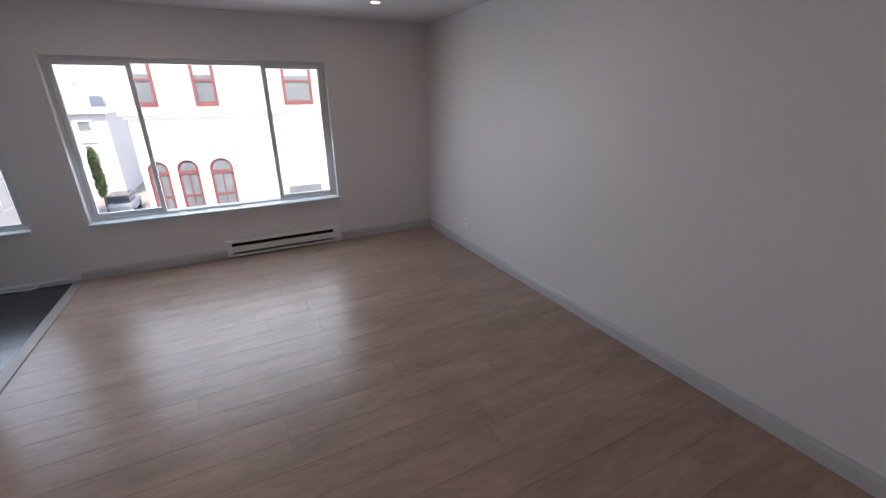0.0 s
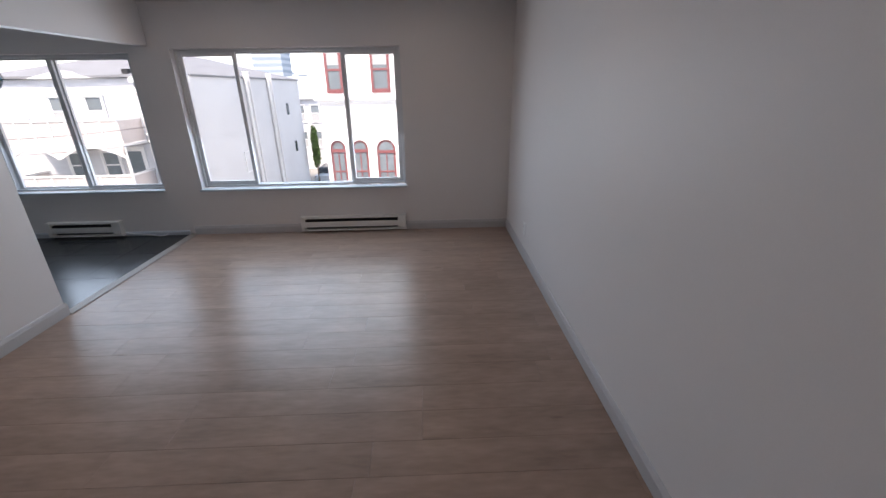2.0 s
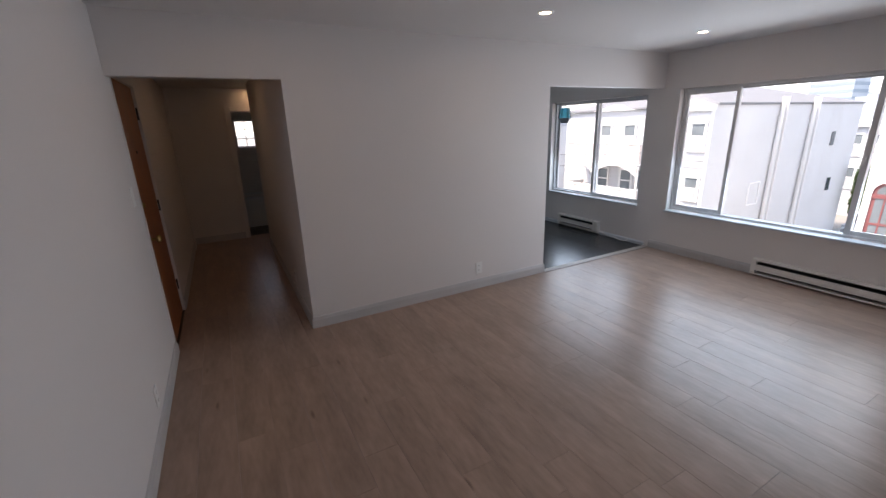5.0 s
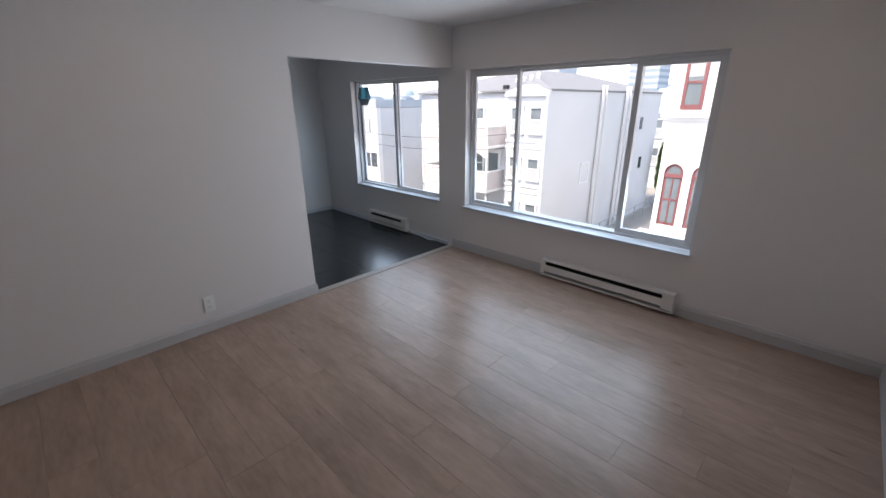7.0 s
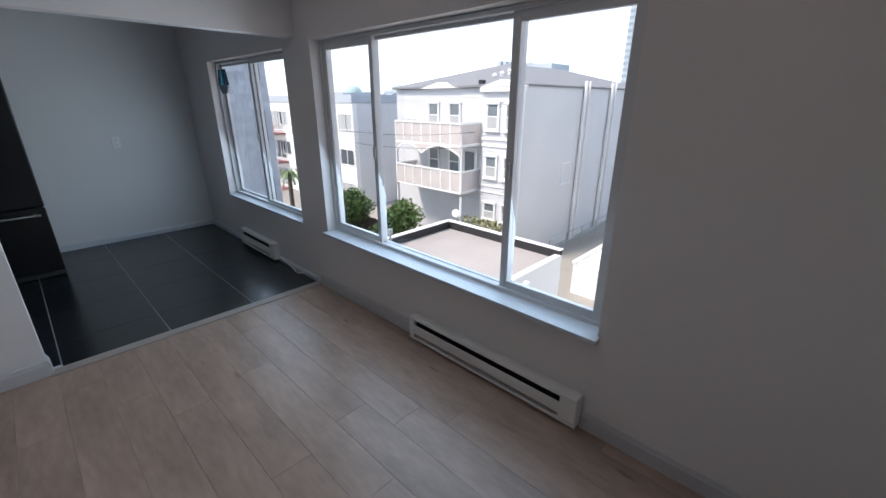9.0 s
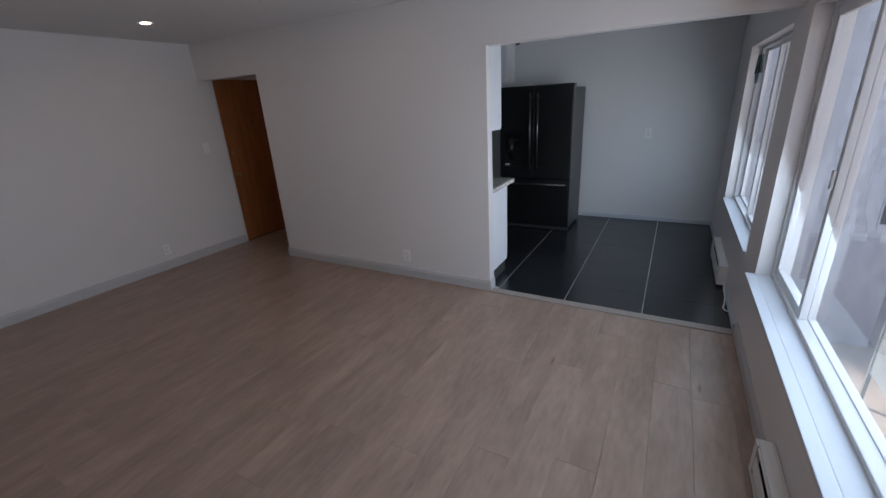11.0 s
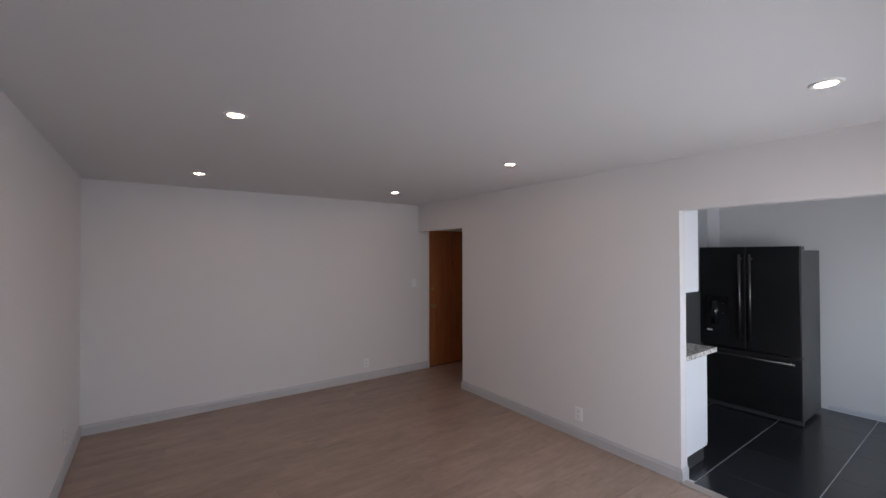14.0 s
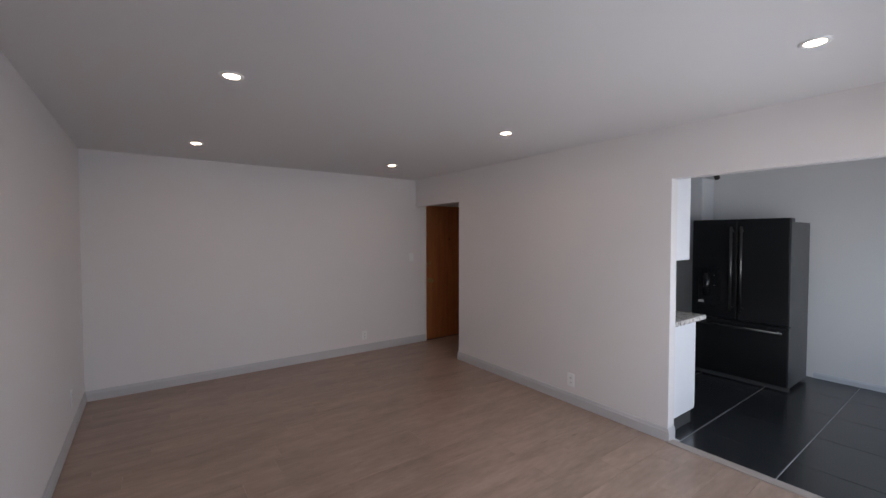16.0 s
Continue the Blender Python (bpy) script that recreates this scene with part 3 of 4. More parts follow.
# ---------------------------------------------------------------- kitchen
f = thing("refrigerator", "black stainless french-door refrigerator with bottom freezer", "refrigerator", at=(-1.895, -2.012, 0))
boxes("body", FRSIDE, f, ((-0.69, -0.437, 0.035), (-0.075, 0.437, 1.705)), bevel=0.006)
for s in (-1, 1):
    d = boxes("door", BLACKSS, f, ((-0.07, min(s * 0.003, s * 0.443), 0.665), (0.0, max(s * 0.003, s * 0.443), 1.745)), bevel=0.012, label="black stainless upper door")
    bm = bmesh.new()
    y = s * 0.045
    rod(bm, (0.052, y, 0.77), (0.052, y, 1.665), 0.0125, 16)
    for z in (0.80, 1.62):
        rod(bm, (0.0, y, z), (0.052, y, z), 0.010, 12)
    part("handle", bm, DARKBAR, d, "long vertical dark steel bar handle", smooth=True)
    if s < 0:
        disp = boxes("dispenser", GLOSSB, d, ((0.0005, -0.375, 0.80), (0.004, -0.355, 1.22)), ((0.0005, -0.175, 0.80), (0.004, -0.155, 1.22)), ((0.0006, -0.355, 1.16), (0.0045, -0.175, 1.22)),
                     ((0.0006, -0.355, 0.80), (0.0045, -0.175, 0.86)), ((0.0004, -0.356, 0.85), (0.0018, -0.174, 1.17)), bevel=0.001, label="gloss black ice and water dispenser")
        bm = bmesh.new()
        rod(bm, (0.002, -0.292, 0.90), (0.002, -0.292, 1.155), 0.034, 24)
        part("spout_housing", bm, GLOSSB, disp, "rounded gloss black spout housing", smooth=True)
        for z in (1.02, 1.13):
            bm = bmesh.new()
            rod(bm, (0.0018, -0.215, z), (0.0045, -0.215, z), 0.006, 12)
            part("button", bm, STEEL, disp, "small pale round button")
        boxes("badge", BADGE, d, ((0.0045, -0.37, 0.822), (0.0065, -0.315, 0.842)), label="small pale badge")
dr = boxes("freezer_drawer", BLACKSS, f, ((-0.07, -0.443, 0.06), (0.0, 0.443, 0.655)), bevel=0.012, label="black stainless freezer drawer")
bm = bmesh.new()
rod(bm, (0.050, -0.33, 0.60), (0.050, 0.40, 0.60), 0.0115, 16)
for y in (-0.29, 0.36):
    rod(bm, (0.0, y, 0.60), (0.050, y, 0.60), 0.009, 12)
part("handle", bm, DARKBAR, dr, "horizontal dark steel bar handle", smooth=True)
for y in (-0.40, 0.40):
    boxes("hinge_cover", FRSIDE, f, ((-0.16, y - 0.035, 1.7055), (-0.075, y + 0.035, 1.745)), bevel=0.006)
    boxes("foot", HOLE, f, ((-0.12, y - 0.03, 0.0), (-0.07, y + 0.03, 0.036)))
boxes("toe_grille", HOLE, f, ((-0.06, -0.44, 0.012), (-0.03, 0.44, 0.058)))

c = thing("base_cabinet", "white painted base cabinet along the partition", "cabinet", at=(-0.1, -1.872, 0))
boxes("body", CAB, c, ((-0.462, -2.3, 0.10), (-0.002, 0.0, 0.845)), bevel=0.002)
boxes("toe_kick", HOLE, c, ((-0.402, -2.3, 0.0), (-0.002, -0.002, 0.0995)))
for i in range(4):
    d = boxes("door", CAB, c, ((-0.482, -2.3 + i * 0.575 + 0.004, 0.115), (-0.463, -2.3 + i * 0.575 + 0.571, 0.835)), bevel=0.003)
    boxes("handle", STEEL, d, ((-0.509, -2.3 + i * 0.575 + 0.5, 0.66), (-0.499, -2.3 + i * 0.575 + 0.512, 0.79)), ((-0.500, -2.3 + i * 0.575 + 0.5, 0.66), (-0.482, -2.3 + i * 0.575 + 0.512, 0.672)), ((-0.500, -2.3 + i * 0.575 + 0.5, 0.778), (-0.482, -2.3 + i * 0.575 + 0.512, 0.79)))
tagged(boxes("countertop", GRANITE, None, ((-0.725, -4.165, 0.846), (-0.097, -1.852, 0.884)), bevel=0.005), "polished speckled brown and white granite countertop", "countertop")
tagged(boxes("backsplash", SPLASH, None, ((-0.108, -4.165, 0.885), (-0.0965, -1.87, 1.369))), "dark backsplash over the countertop", "backsplash", kind="structure")
c = thing("wall_cabinet", "white painted upper cabinet on the partition", "cabinet", at=(-0.1, -1.868, 1.37))
boxes("body", CAB, c, ((-0.31, -2.28, 0.0), (-0.002, 0.0, 0.86)), bevel=0.002)
for i in range(4):
    boxes("door", CAB, c, ((-0.33, -2.28 + i * 0.57 + 0.003, 0.005), (-0.311, -2.28 + i * 0.57 + 0.567, 0.855)), bevel=0.003)
c = thing("wall_cabinet", "white upper cabinet beyond the refrigerator", "cabinet", at=(-2.745, -2.56, 1.45))
boxes("body", CAB, c, ((0.0, -0.9, 0.0), (0.33, 0.0, 0.84)), bevel=0.002)
for i in range(2):
    boxes("door", CAB, c, ((0.331, -0.9 + i * 0.45 + 0.003, 0.005), (0.350, -0.9 + i * 0.45 + 0.447, 0.835)), bevel=0.003)
bm = bmesh.new()
pts = [(-0.835, -0.012, 0.055), (-0.70, -0.018, 0.03), (-0.55, -0.02, 0.02), (-0.45, -0.03, 0.008), (-0.38, -0.045, 0.006), (-0.33, -0.03, 0.006), (-0.30, -0.015, 0.02)]
for a, b in zip(pts, pts[1:]):
    rod(bm, a, b, 0.006, 8)
tagged(part("heater_cable", bm, PLATE), "short white cable on the tiles beside the heater", "cable")
t = thing("track_light", "slim dark track light on the kitchen ceiling", "lamp", at=(-2.15, -2.40, ZC))
boxes("rail", DARKM, t, ((-0.35, -0.02, -0.03), (0.35, 0.02, 0.0)), bevel=0.003)
for x in (-0.22, 0.2):
    bm = bmesh.new()
    rod(bm, (x, 0, -0.03), (x, 0, -0.07), 0.008, 10)
    rod(bm, (x - 0.03, 0, -0.12), (x + 0.03, 0, -0.06), 0.03, 16)
    part("head", bm, DARKM, t)
o = thing("window_ornament", "faceted teal-blue glass lantern hanging in the kitchen window corner", "lantern", at=(-1.70, 0.056, 1.735))
bm = bmesh.new()
bmesh.ops.create_cone(bm, cap_ends=True, segments=6, radius1=0.12, radius2=0.08, depth=0.15, matrix=Matrix.Translation((0, 0, 0.045)) @ Matrix.Diagonal((1.15, 0.14, 1, 1)))
part("shade", bm, TEAL, o)
bm = bmesh.new()
bmesh.ops.create_cone(bm, cap_ends=True, segments=6, radius1=0.07, radius2=0.122, depth=0.08, matrix=Matrix.Translation((0, 0, -0.071)) @ Matrix.Diagonal((1.15, 0.15, 1, 1)))
part("base", bm, FARB2, o)
for k in range(6):
    bm = bmesh.new()
    an = math.pi / 3 * k
    rod(bm, (0.122 * 1.15 * math.cos(an), 0.018 * math.sin(an), -0.03), (0.082 * 1.15 * math.cos(an), 0.012 * math.sin(an), 0.12), 0.005, 6)
    part("rib", bm, DARKM, o)
bm = bmesh.new()
rod(bm, (0, 0, 0.12), (0, 0, 0.165), 0.004, 6)
part("hook", bm, DARKM, o)

# ---------------------------------------------------------------- bathroom and hall bits
b = thing("bathtub", "white bathtub along the far bathroom wall", "bathtub", at=(XBATH + 0.4, -4.3, 0))
boxes("apron", CAB, b, ((0.27, -0.85, 0.0), (0.33, 0.85, 0.5)), bevel=0.01)
boxes("rim", CAB, b, ((-0.398, -0.85, 0.5), (0.35, -0.78, 0.53)), ((-0.398, 0.78, 0.5), (0.35, 0.85, 0.53)), ((0.24, -0.78, 0.5), (0.35, 0.78, 0.53)), ((-0.398, -0.78, 0.5), (-0.33, 0.78, 0.53)), bevel=0.01)
boxes("basin", CAB, b, ((-0.398, -0.84, 0.001), (0.268, 0.84, 0.15)))
tagged(boxes("closet_casing_trim", DOORF, None, ((-3.62, YB + 0.001, 0.0), (-3.53, YB + 0.022, 2.06)), bevel=0.004), "white-painted door casing on the hallway wall", "trim", kind="structure")
tagged(boxes("bathroom_casing_trim", DOORF, None, ((XE + 0.001, -4.70, 0.0), (XE + 0.018, -4.631, 2.02)), ((XE + 0.0012, -4.63, 1.951), (XE + 0.0175, -3.9, 2.02)), bevel=0.003), "white-painted casing round the bathroom doorway", "trim", kind="structure")

# ---------------------------------------------------------------- outdoors
ZG = -6.5
bm = bmesh.new()
bmesh.ops.create_grid(bm, x_segments=2, y_segments=2, size=1500, matrix=Matrix.Translation((0, 0, ZG)))
tagged(part("ground", bm, GROUND), "grey-brown city ground between the buildings", "ground", kind="structure")
tagged(boxes("pavement", CONCRETE, None, ((-2.55, 0.3, ZG), (12, 11.2, ZG + 0.06))), "bleached concrete yard and alley", "pavement", kind="structure")
tagged(boxes("garden_path", CONCRETE, None, ((-30, 5.8, ZG), (-2.55, 7.5, ZG + 0.05))), "pale concrete garden path", "path", kind="structure")
tagged(boxes("own_building", STUCCO_D, None, ((XBATH - 0.3, YB - 0.5, ZG), (XR + 4, 0.155, -0.2))), "stuccoed lower storeys under the flat", "building")


def double_hung(parent, x, y, z, w, h, trim, lower=CURTAIN, sill=True):
    """Sash window on a wall that faces -y, middle of its foot at (x, y, z)."""
    win = boxes("window", trim, parent, ((x - w / 2 - 0.075, y - 0.06, z), (x - w / 2, y, z + h)), ((x + w / 2, y - 0.06, z), (x + w / 2 + 0.075, y, z + h)),
                ((x - w / 2 - 0.1, y - 0.09, z + h), (x + w / 2 + 0.1, y, z + h + 0.09)), ((x - w / 2 - 0.1, y - 0.11, z - 0.1), (x + w / 2 + 0.1, y, z)))
    boxes("sash", trim, win, ((x - w / 2, y - 0.035, z + h * 0.48), (x + w / 2, y - 0.005, z + h * 0.53)), ((x - w / 2, y - 0.034, z), (x - w / 2 + 0.05, y - 0.005, z + h)), ((x + w / 2 - 0.05, y - 0.034, z), (x + w / 2, y - 0.005, z + h)),
          ((x - w / 2 + 0.05, y - 0.033, z), (x + w / 2 - 0.05, y - 0.005, z + 0.06)), ((x - w / 2 + 0.05, y - 0.033, z + h - 0.05), (x + w / 2 - 0.05, y - 0.005, z + h)))
    boxes("pane", PANE_PALE, win, ((x - w / 2, y - 0.012, z), (x + w / 2, y - 0.002, z + h)))
    if lower is not None:
        boxes("curtain", lower, win, ((x - w / 2 + 0.05, y - 0.016, z + 0.07), (x + w / 2 - 0.05, y - 0.0125, z + h * 0.47)))
    return win


# white building with red arched windows
YA = 11.5
a = thing("arched_building", "white stucco building with red arched windows and a cornice", "building", at=(0, 0, 0))
boxes("wall", STUCCO, a, ((-1.22, YA, ZG), (11, YA + 9, 8.0)))
bm = bmesh.new()
box(bm, (-1.42, YA - 0.16, 1.15), (11.1, YA - 0.0, 1.27), 0.02)
box(bm, (-1.34, YA - 0.09, 1.05), (11.05, YA - 0.0, 1.15), 0.02)
box(bm, (-1.42, YA + 0.0, 1.15), (-1.22, YA + 9, 1.27), 0.02)
part("cornice", bm, STUCCO, a)


def red_window(x, z0, z1, w):
    win = boxes("window", REDT, a, ((x - w / 2, YA - 0.05, z0), (x - w / 2 + 0.09, YA, z1)), ((x + w / 2 - 0.09, YA - 0.05, z0), (x + w / 2, YA, z1)), ((x - w / 2, YA - 0.07, z0 - 0.14), (x + w / 2, YA, z0)),
                ((x - w / 2 + 0.09, YA - 0.05, z1 - 0.09), (x + w / 2 - 0.09, YA, z1)), ((x - w / 2 + 0.09, YA - 0.045, z0 + (z1 - z0) * 0.42), (x + w / 2 - 0.09, YA, z0 + (z1 - z0) * 0.42 + 0.07)))
    boxes("pane", PANE_PALE, win, ((x - w / 2 + 0.09, YA - 0.02, z0), (x + w / 2 - 0.09, YA - 0.004, z1 - 0.09)))
    boxes("curtain", CURTAIN, win, ((x - w / 2 + 0.09, YA - 0.028, z0 + (z1 - z0) * 0.55), (x + w / 2 - 0.09, YA - 0.021, z1 - 0.09)))


for x, w in ((-0.62, 0.60), (1.05, 0.68), (3.95, 1.0), (6.5, 0.9)):
    red_window(x, 1.54, 3.0, w)


def arched_window(x, z0, z1, w):
    """Red window with a round head in a shallow white surround."""
    n, r = 14, w / 2
    zc = z1 - r
    arc = [(x + r * math.cos(math.pi * i / n), zc + r * math.sin(math.pi * i / n)) for i in range(n + 1)]
    inner = [(x + (r - 0.09) * math.cos(math.pi * i / n), zc + (r - 0.09) * math.sin(math.pi * i / n)) for i in range(n + 1)]
    bm = bmesh.new()
    prism(bm, [(x - r, z0), (x + r, z0)] + arc, "y", YA - 0.012, YA)
    win = part("window", bm, REDT, a)
    bm = bmesh.new()
    prism(bm, [(x - r + 0.09, z0 + 0.09), (x + r - 0.09, z0 + 0.09)] + inner, "y", YA - 0.022, YA - 0.0125)
    part("pane", bm, PANE_PALE, win)
    boxes("mullion", REDT, win, ((x - r, YA - 0.05, zc - 0.16), (x + r, YA - 0.0225, zc - 0.04)), ((x - r + 0.09, YA - 0.045, (z0 + zc) / 2 - 0.04), (x + r - 0.09, YA - 0.0226, (z0 + zc) / 2 + 0.02)), ((x - 0.02, YA - 0.04, z0 + 0.05), (x + 0.02, YA - 0.0227, zc - 0.16)))
    bm = bmesh.new()
    for k in range(n):
        p0, p1, q0, q1 = arc[k], arc[k + 1], *[(x + (r + 0.1) * math.cos(math.pi * j / n), zc + (r + 0.1) * math.sin(math.pi * j / n)) for j in (k, k + 1)]
        prism(bm, [p0, q0, q1, p1], "y", YA - 0.07, YA - 0.001)
    for s in (-1, 1):
        box(bm, (min(x + s * r, x + s * (r + 0.1)), YA - 0.07, z0), (max(x + s * r, x + s * (r + 0.1)), YA - 0.001, zc))
    part("surround", bm, STUCCO, win)


for x, w in ((-0.75, 0.58), (0.09, 0.62), (1.09, 0.72)):
    arched_window(x, -2.35, -0.28, w)
boxes("vent", PANE_PALE, a, ((3.2, YA - 0.03, -2.0), (4.4, YA, -1.5)))

# grey bay-windowed house with balconies
YBH, XBH, YBAY = 15.5, -7.8, 15.05
h = thing("bay_house", "pale grey three-storey house with bay windows and balconies", "house", at=(0, 0, 0))
boxes("wall", SIDING, h, ((-17.2, YBH + 0.003, ZG), (XBH - 0.003, YBH + 1.0, 2.14)))
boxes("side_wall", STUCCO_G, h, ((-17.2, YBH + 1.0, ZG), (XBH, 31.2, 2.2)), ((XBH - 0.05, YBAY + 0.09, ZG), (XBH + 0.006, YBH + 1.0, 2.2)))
bm = bmesh.new()
for i in range(57):
    z = ZG + 0.1 + i * 0.15
    prism(bm, [(YBH + 0.002, z), (YBH - 0.028, z), (YBH - 0.008, z + 0.148), (YBH + 0.002, z + 0.148)], "x", -17.2, -10.4)
part("siding", bm, SIDING, h)
bm = bmesh.new()
prism(bm, [(-10.45, YBH), (-10.1, YBAY), (XBH, YBAY), (XBH, YBH + 1.0)], "z", ZG, 1.95)
bay = part("bay", bm, SIDING, h)
bm = bmesh.new()
for i in range(56):
    z = ZG + 0.1 + i * 0.15
    prism(bm, [(YBAY + 0.002, z), (YBAY - 0.026, z), (YBAY - 0.006, z + 0.148), (YBAY + 0.002, z + 0.148)], "x", -10.08, XBH - 0.09)
part("bay_siding", bm, SIDING, bay)
boxes("corner_board", TRIMW, bay, ((XBH - 0.09, YBAY - 0.03, ZG), (XBH + 0.01, YBAY + 0.08, 1.95)))
for z in (1.50, -0.30, -0.62, -2.62, -2.95):
    bm = bmesh.new()
    prism(bm, [(-10.55, YBH + 0.01), (-10.13, YBAY - 0.06), (XBH + 0.012, YBAY - 0.06), (XBH + 0.012, YBAY + 0.07), (-10.1, YBH + 0.01)], "z", z, z + 0.08)
    part("bay_moulding", bm, TRIMW, h)
bm = bmesh.new()
prism(bm, [(-10.7, YBH + 0.3), (-10.22, YBAY - 0.18), (XBH + 0.06, YBAY - 0.18), (XBH + 0.06, YBAY + 0.1), (-9.5, YBH + 0.3)], "z", 1.95, 2.16)
part("bay_cornice", bm, TRIMW, h)
for z, hh in ((0.2, 1.2), (-2.15, 1.05), (-4.35, 0.85)):
    for x in (-9.5, -8.36):
        double_hung(h, x, YBAY - 0.028, z, 0.68, hh, TRIMW)
for z in (0.15, -2.3):
    for x in (-14.0, -12.4):
        double_hung(h, x, YBH - 0.03, z, 0.75, 1.25, TRIMW, lower=CURTAIN if z > -1 else None)
bm = bmesh.new()
ring = [bm.verts.new(p) for p in ((-17.35, YBH - 0.22, 2.17), (XBH + 0.06, YBH - 0.22, 2.17), (XBH + 0.06, 31.25, 2.17), (-17.35, 31.25, 2.17))]
edge = [bm.verts.new((v.co.x, v.co.y, 2.27)) for v in ring]
r0, r1 = bm.verts.new((-12.4, 20.1, 3.6)), bm.verts.new((-12.4, 26.4, 3.6))
for i in range(4):
    bm.faces.new((ring[i], ring[(i + 1) % 4], edge[(i + 1) % 4], edge[i]))
for f in ((edge[0], edge[1], r0), (edge[1], edge[2], r1, r0), (edge[2], edge[3], r1), (edge[3], edge[0], r0, r1), tuple(ring[::-1])):
    bm.faces.new(f)
part("roof", bm, ROOFG, h)
for c0, c1, yy in ((-14.9, -12.0, YBH - 0.24), (-10.2, -7.75, YBAY - 0.2)):
    bm = bmesh.new()
    prism(bm, [(c0, 2.165), (c1, 2.165), ((c0 + c1) / 2, 2.48)], "y", yy, YBH + 0.6)
    part("pediment", bm, TRIMW, h)
boxes("roof_vent", TAR, h, ((-10.75, YBH - 0.1, 2.28), (-10.5, YBH + 0.15, 2.52)))
for k in range(4):
    bm = bmesh.new()
    x, y, z = -10.9 + k * 0.33, 16.9 + 0.2 * k, 2.62 + 0.1 * k
    rod(bm, (x, y, z - 0.15), (x, y, z + 0.16), 0.09, 10)
    rod(bm, (x, y, z + 0.16), (x, y, z + 0.28), 0.14, 10, 0.06)
    part("roof_pot", bm, TRIMW, h)
for y, r in ((20.9, 0.1), (21.35, 0.06), (24.4, 0.1), (24.9, 0.06)):
    bm = bmesh.new()
    rod(bm, (XBH + 0.13, y, ZG), (XBH + 0.13, y, 2.55), r, 10)
    for z in (-4, -1, 1.5):
        box(bm, (XBH, y - 0.14, z), (XBH + 0.14, y + 0.14, z + 0.06))
    part("drainpipe", bm, STUCCO_D, h, "tall pipe up the blank side wall")
for y, z in ((27.6, -0.2), (28.4, -3.0)):
    boxes("vent", PANE, h, ((XBH, y, z), (XBH + 0.04, y + 0.45, z + 0.8)))
boxes("drying_frame", TRIMW, h, ((XBH, 19.2, -2.9), (XBH + 0.05, 19.25, -1.7)), ((XBH, 20.2, -2.9), (XBH + 0.05, 20.25, -1.7)), ((XBH, 19.25, -1.75), (XBH + 0.05, 20.2, -1.7)), ((XBH, 19.25, -2.9), (XBH + 0.05, 20.2, -2.85)))


def balcony(z, x0, x1, arch):
    """Deck with a panelled parapet; arch: the curved valance under it."""
    y0, y1 = YBH - 1.6, YBH
    bal = boxes("balcony", TRIMW, h, ((x0, y0, z - 0.12), (x1, y1, z)), ((x0, y0 - 0.03, z + 0.98), (x1, y0 + 0.05, z + 1.06)), ((x1 - 0.05, y0 + 0.05, z + 0.98), (x1 + 0.03, y1, z + 1.06)), ((x0 - 0.03, y0 + 0.05, z + 0.98), (x0 + 0.05, y1, z + 1.06)))
    n = 7
    for i in range(n):
        u0, u1 = x0 + (x1 - x0) * i / n, x0 + (x1 - x0) * (i + 1) / n
        boxes("panel", PINKP, bal, ((u0 + 0.04, y0 + 0.005, z + 0.02), (u1 - 0.04, y0 + 0.03, z + 0.97)))
        boxes("post", TRIMW, bal, ((u0 - 0.035, y0 - 0.01, z), (u0 + 0.035, y0 + 0.045, z + 0.98)))
    for xx in (x0, x1):
        boxes("panel", PINKP, bal, ((xx - 0.015, y0 + 0.06, z + 0.02), (xx + 0.015, y1 - 0.05, z + 0.97)))
        boxes("post", TRIMW, bal, ((xx - 0.04, y0, z - 2.6), (xx + 0.04, y0 + 0.08, z - 0.121)))
    if arch:
        for c0, c1 in ((x0, x0 + (x1 - x0) * 0.42), (x0 + (x1 - x0) * 0.42, x1)):
            bm, fill = bmesh.new(), bmesh.new()
            k = 12
            low = [(c0 + (c1 - c0) * i / k, z - 0.62 + 0.48 * math.sin(math.pi * i / k)) for i in range(k + 1)]
            for p, q in zip(low, low[1:]):
                prism(bm, [p, q, (q[0], q[1] + 0.1), (p[0], p[1] + 0.1)], "y", y0 - 0.02, y0 + 0.06)
                if max(p[1], q[1]) + 0.11 < z - 0.13:
                    prism(fill, [(p[0], p[1] + 0.1), (q[0], q[1] + 0.1), (q[0], z - 0.12), (p[0], z - 0.12)], "y", y0, y0 + 0.03)
            part("arched_valance", fill, PINKP, bal)
            part("arch_trim", bm, TRIMW, bal)


balcony(-0.55, -15.55, -10.55, True)
balcony(-2.92, -15.55, -10.55, False)
boxes("back_door", TRIMW, h, ((-11.75, YBH - 0.07, -2.9), (-10.75, YBH - 0.03, -0.85)))
boxes("back_door_glass", PANE_PALE, h, ((-11.58, YBH - 0.08, -2.6), (-10.92, YBH - 0.071, -1.05)))
d = thing("satellite_dish", "round pale satellite dish on a short mast", "satellite dish", at=(-9.1, 12.1, ZG))
bm = bmesh.new()
rod(bm, (0, 0, 0), (0, 0, 3.08), 0.03, 8)
part("mast", bm, GALV, d)
bm = bmesh.new()
rod(bm, (0, -0.05, 3.1), (0.05, -0.2, 3.15), 0.07, 20, 0.18)
part("dish", bm, TRIMW, d)

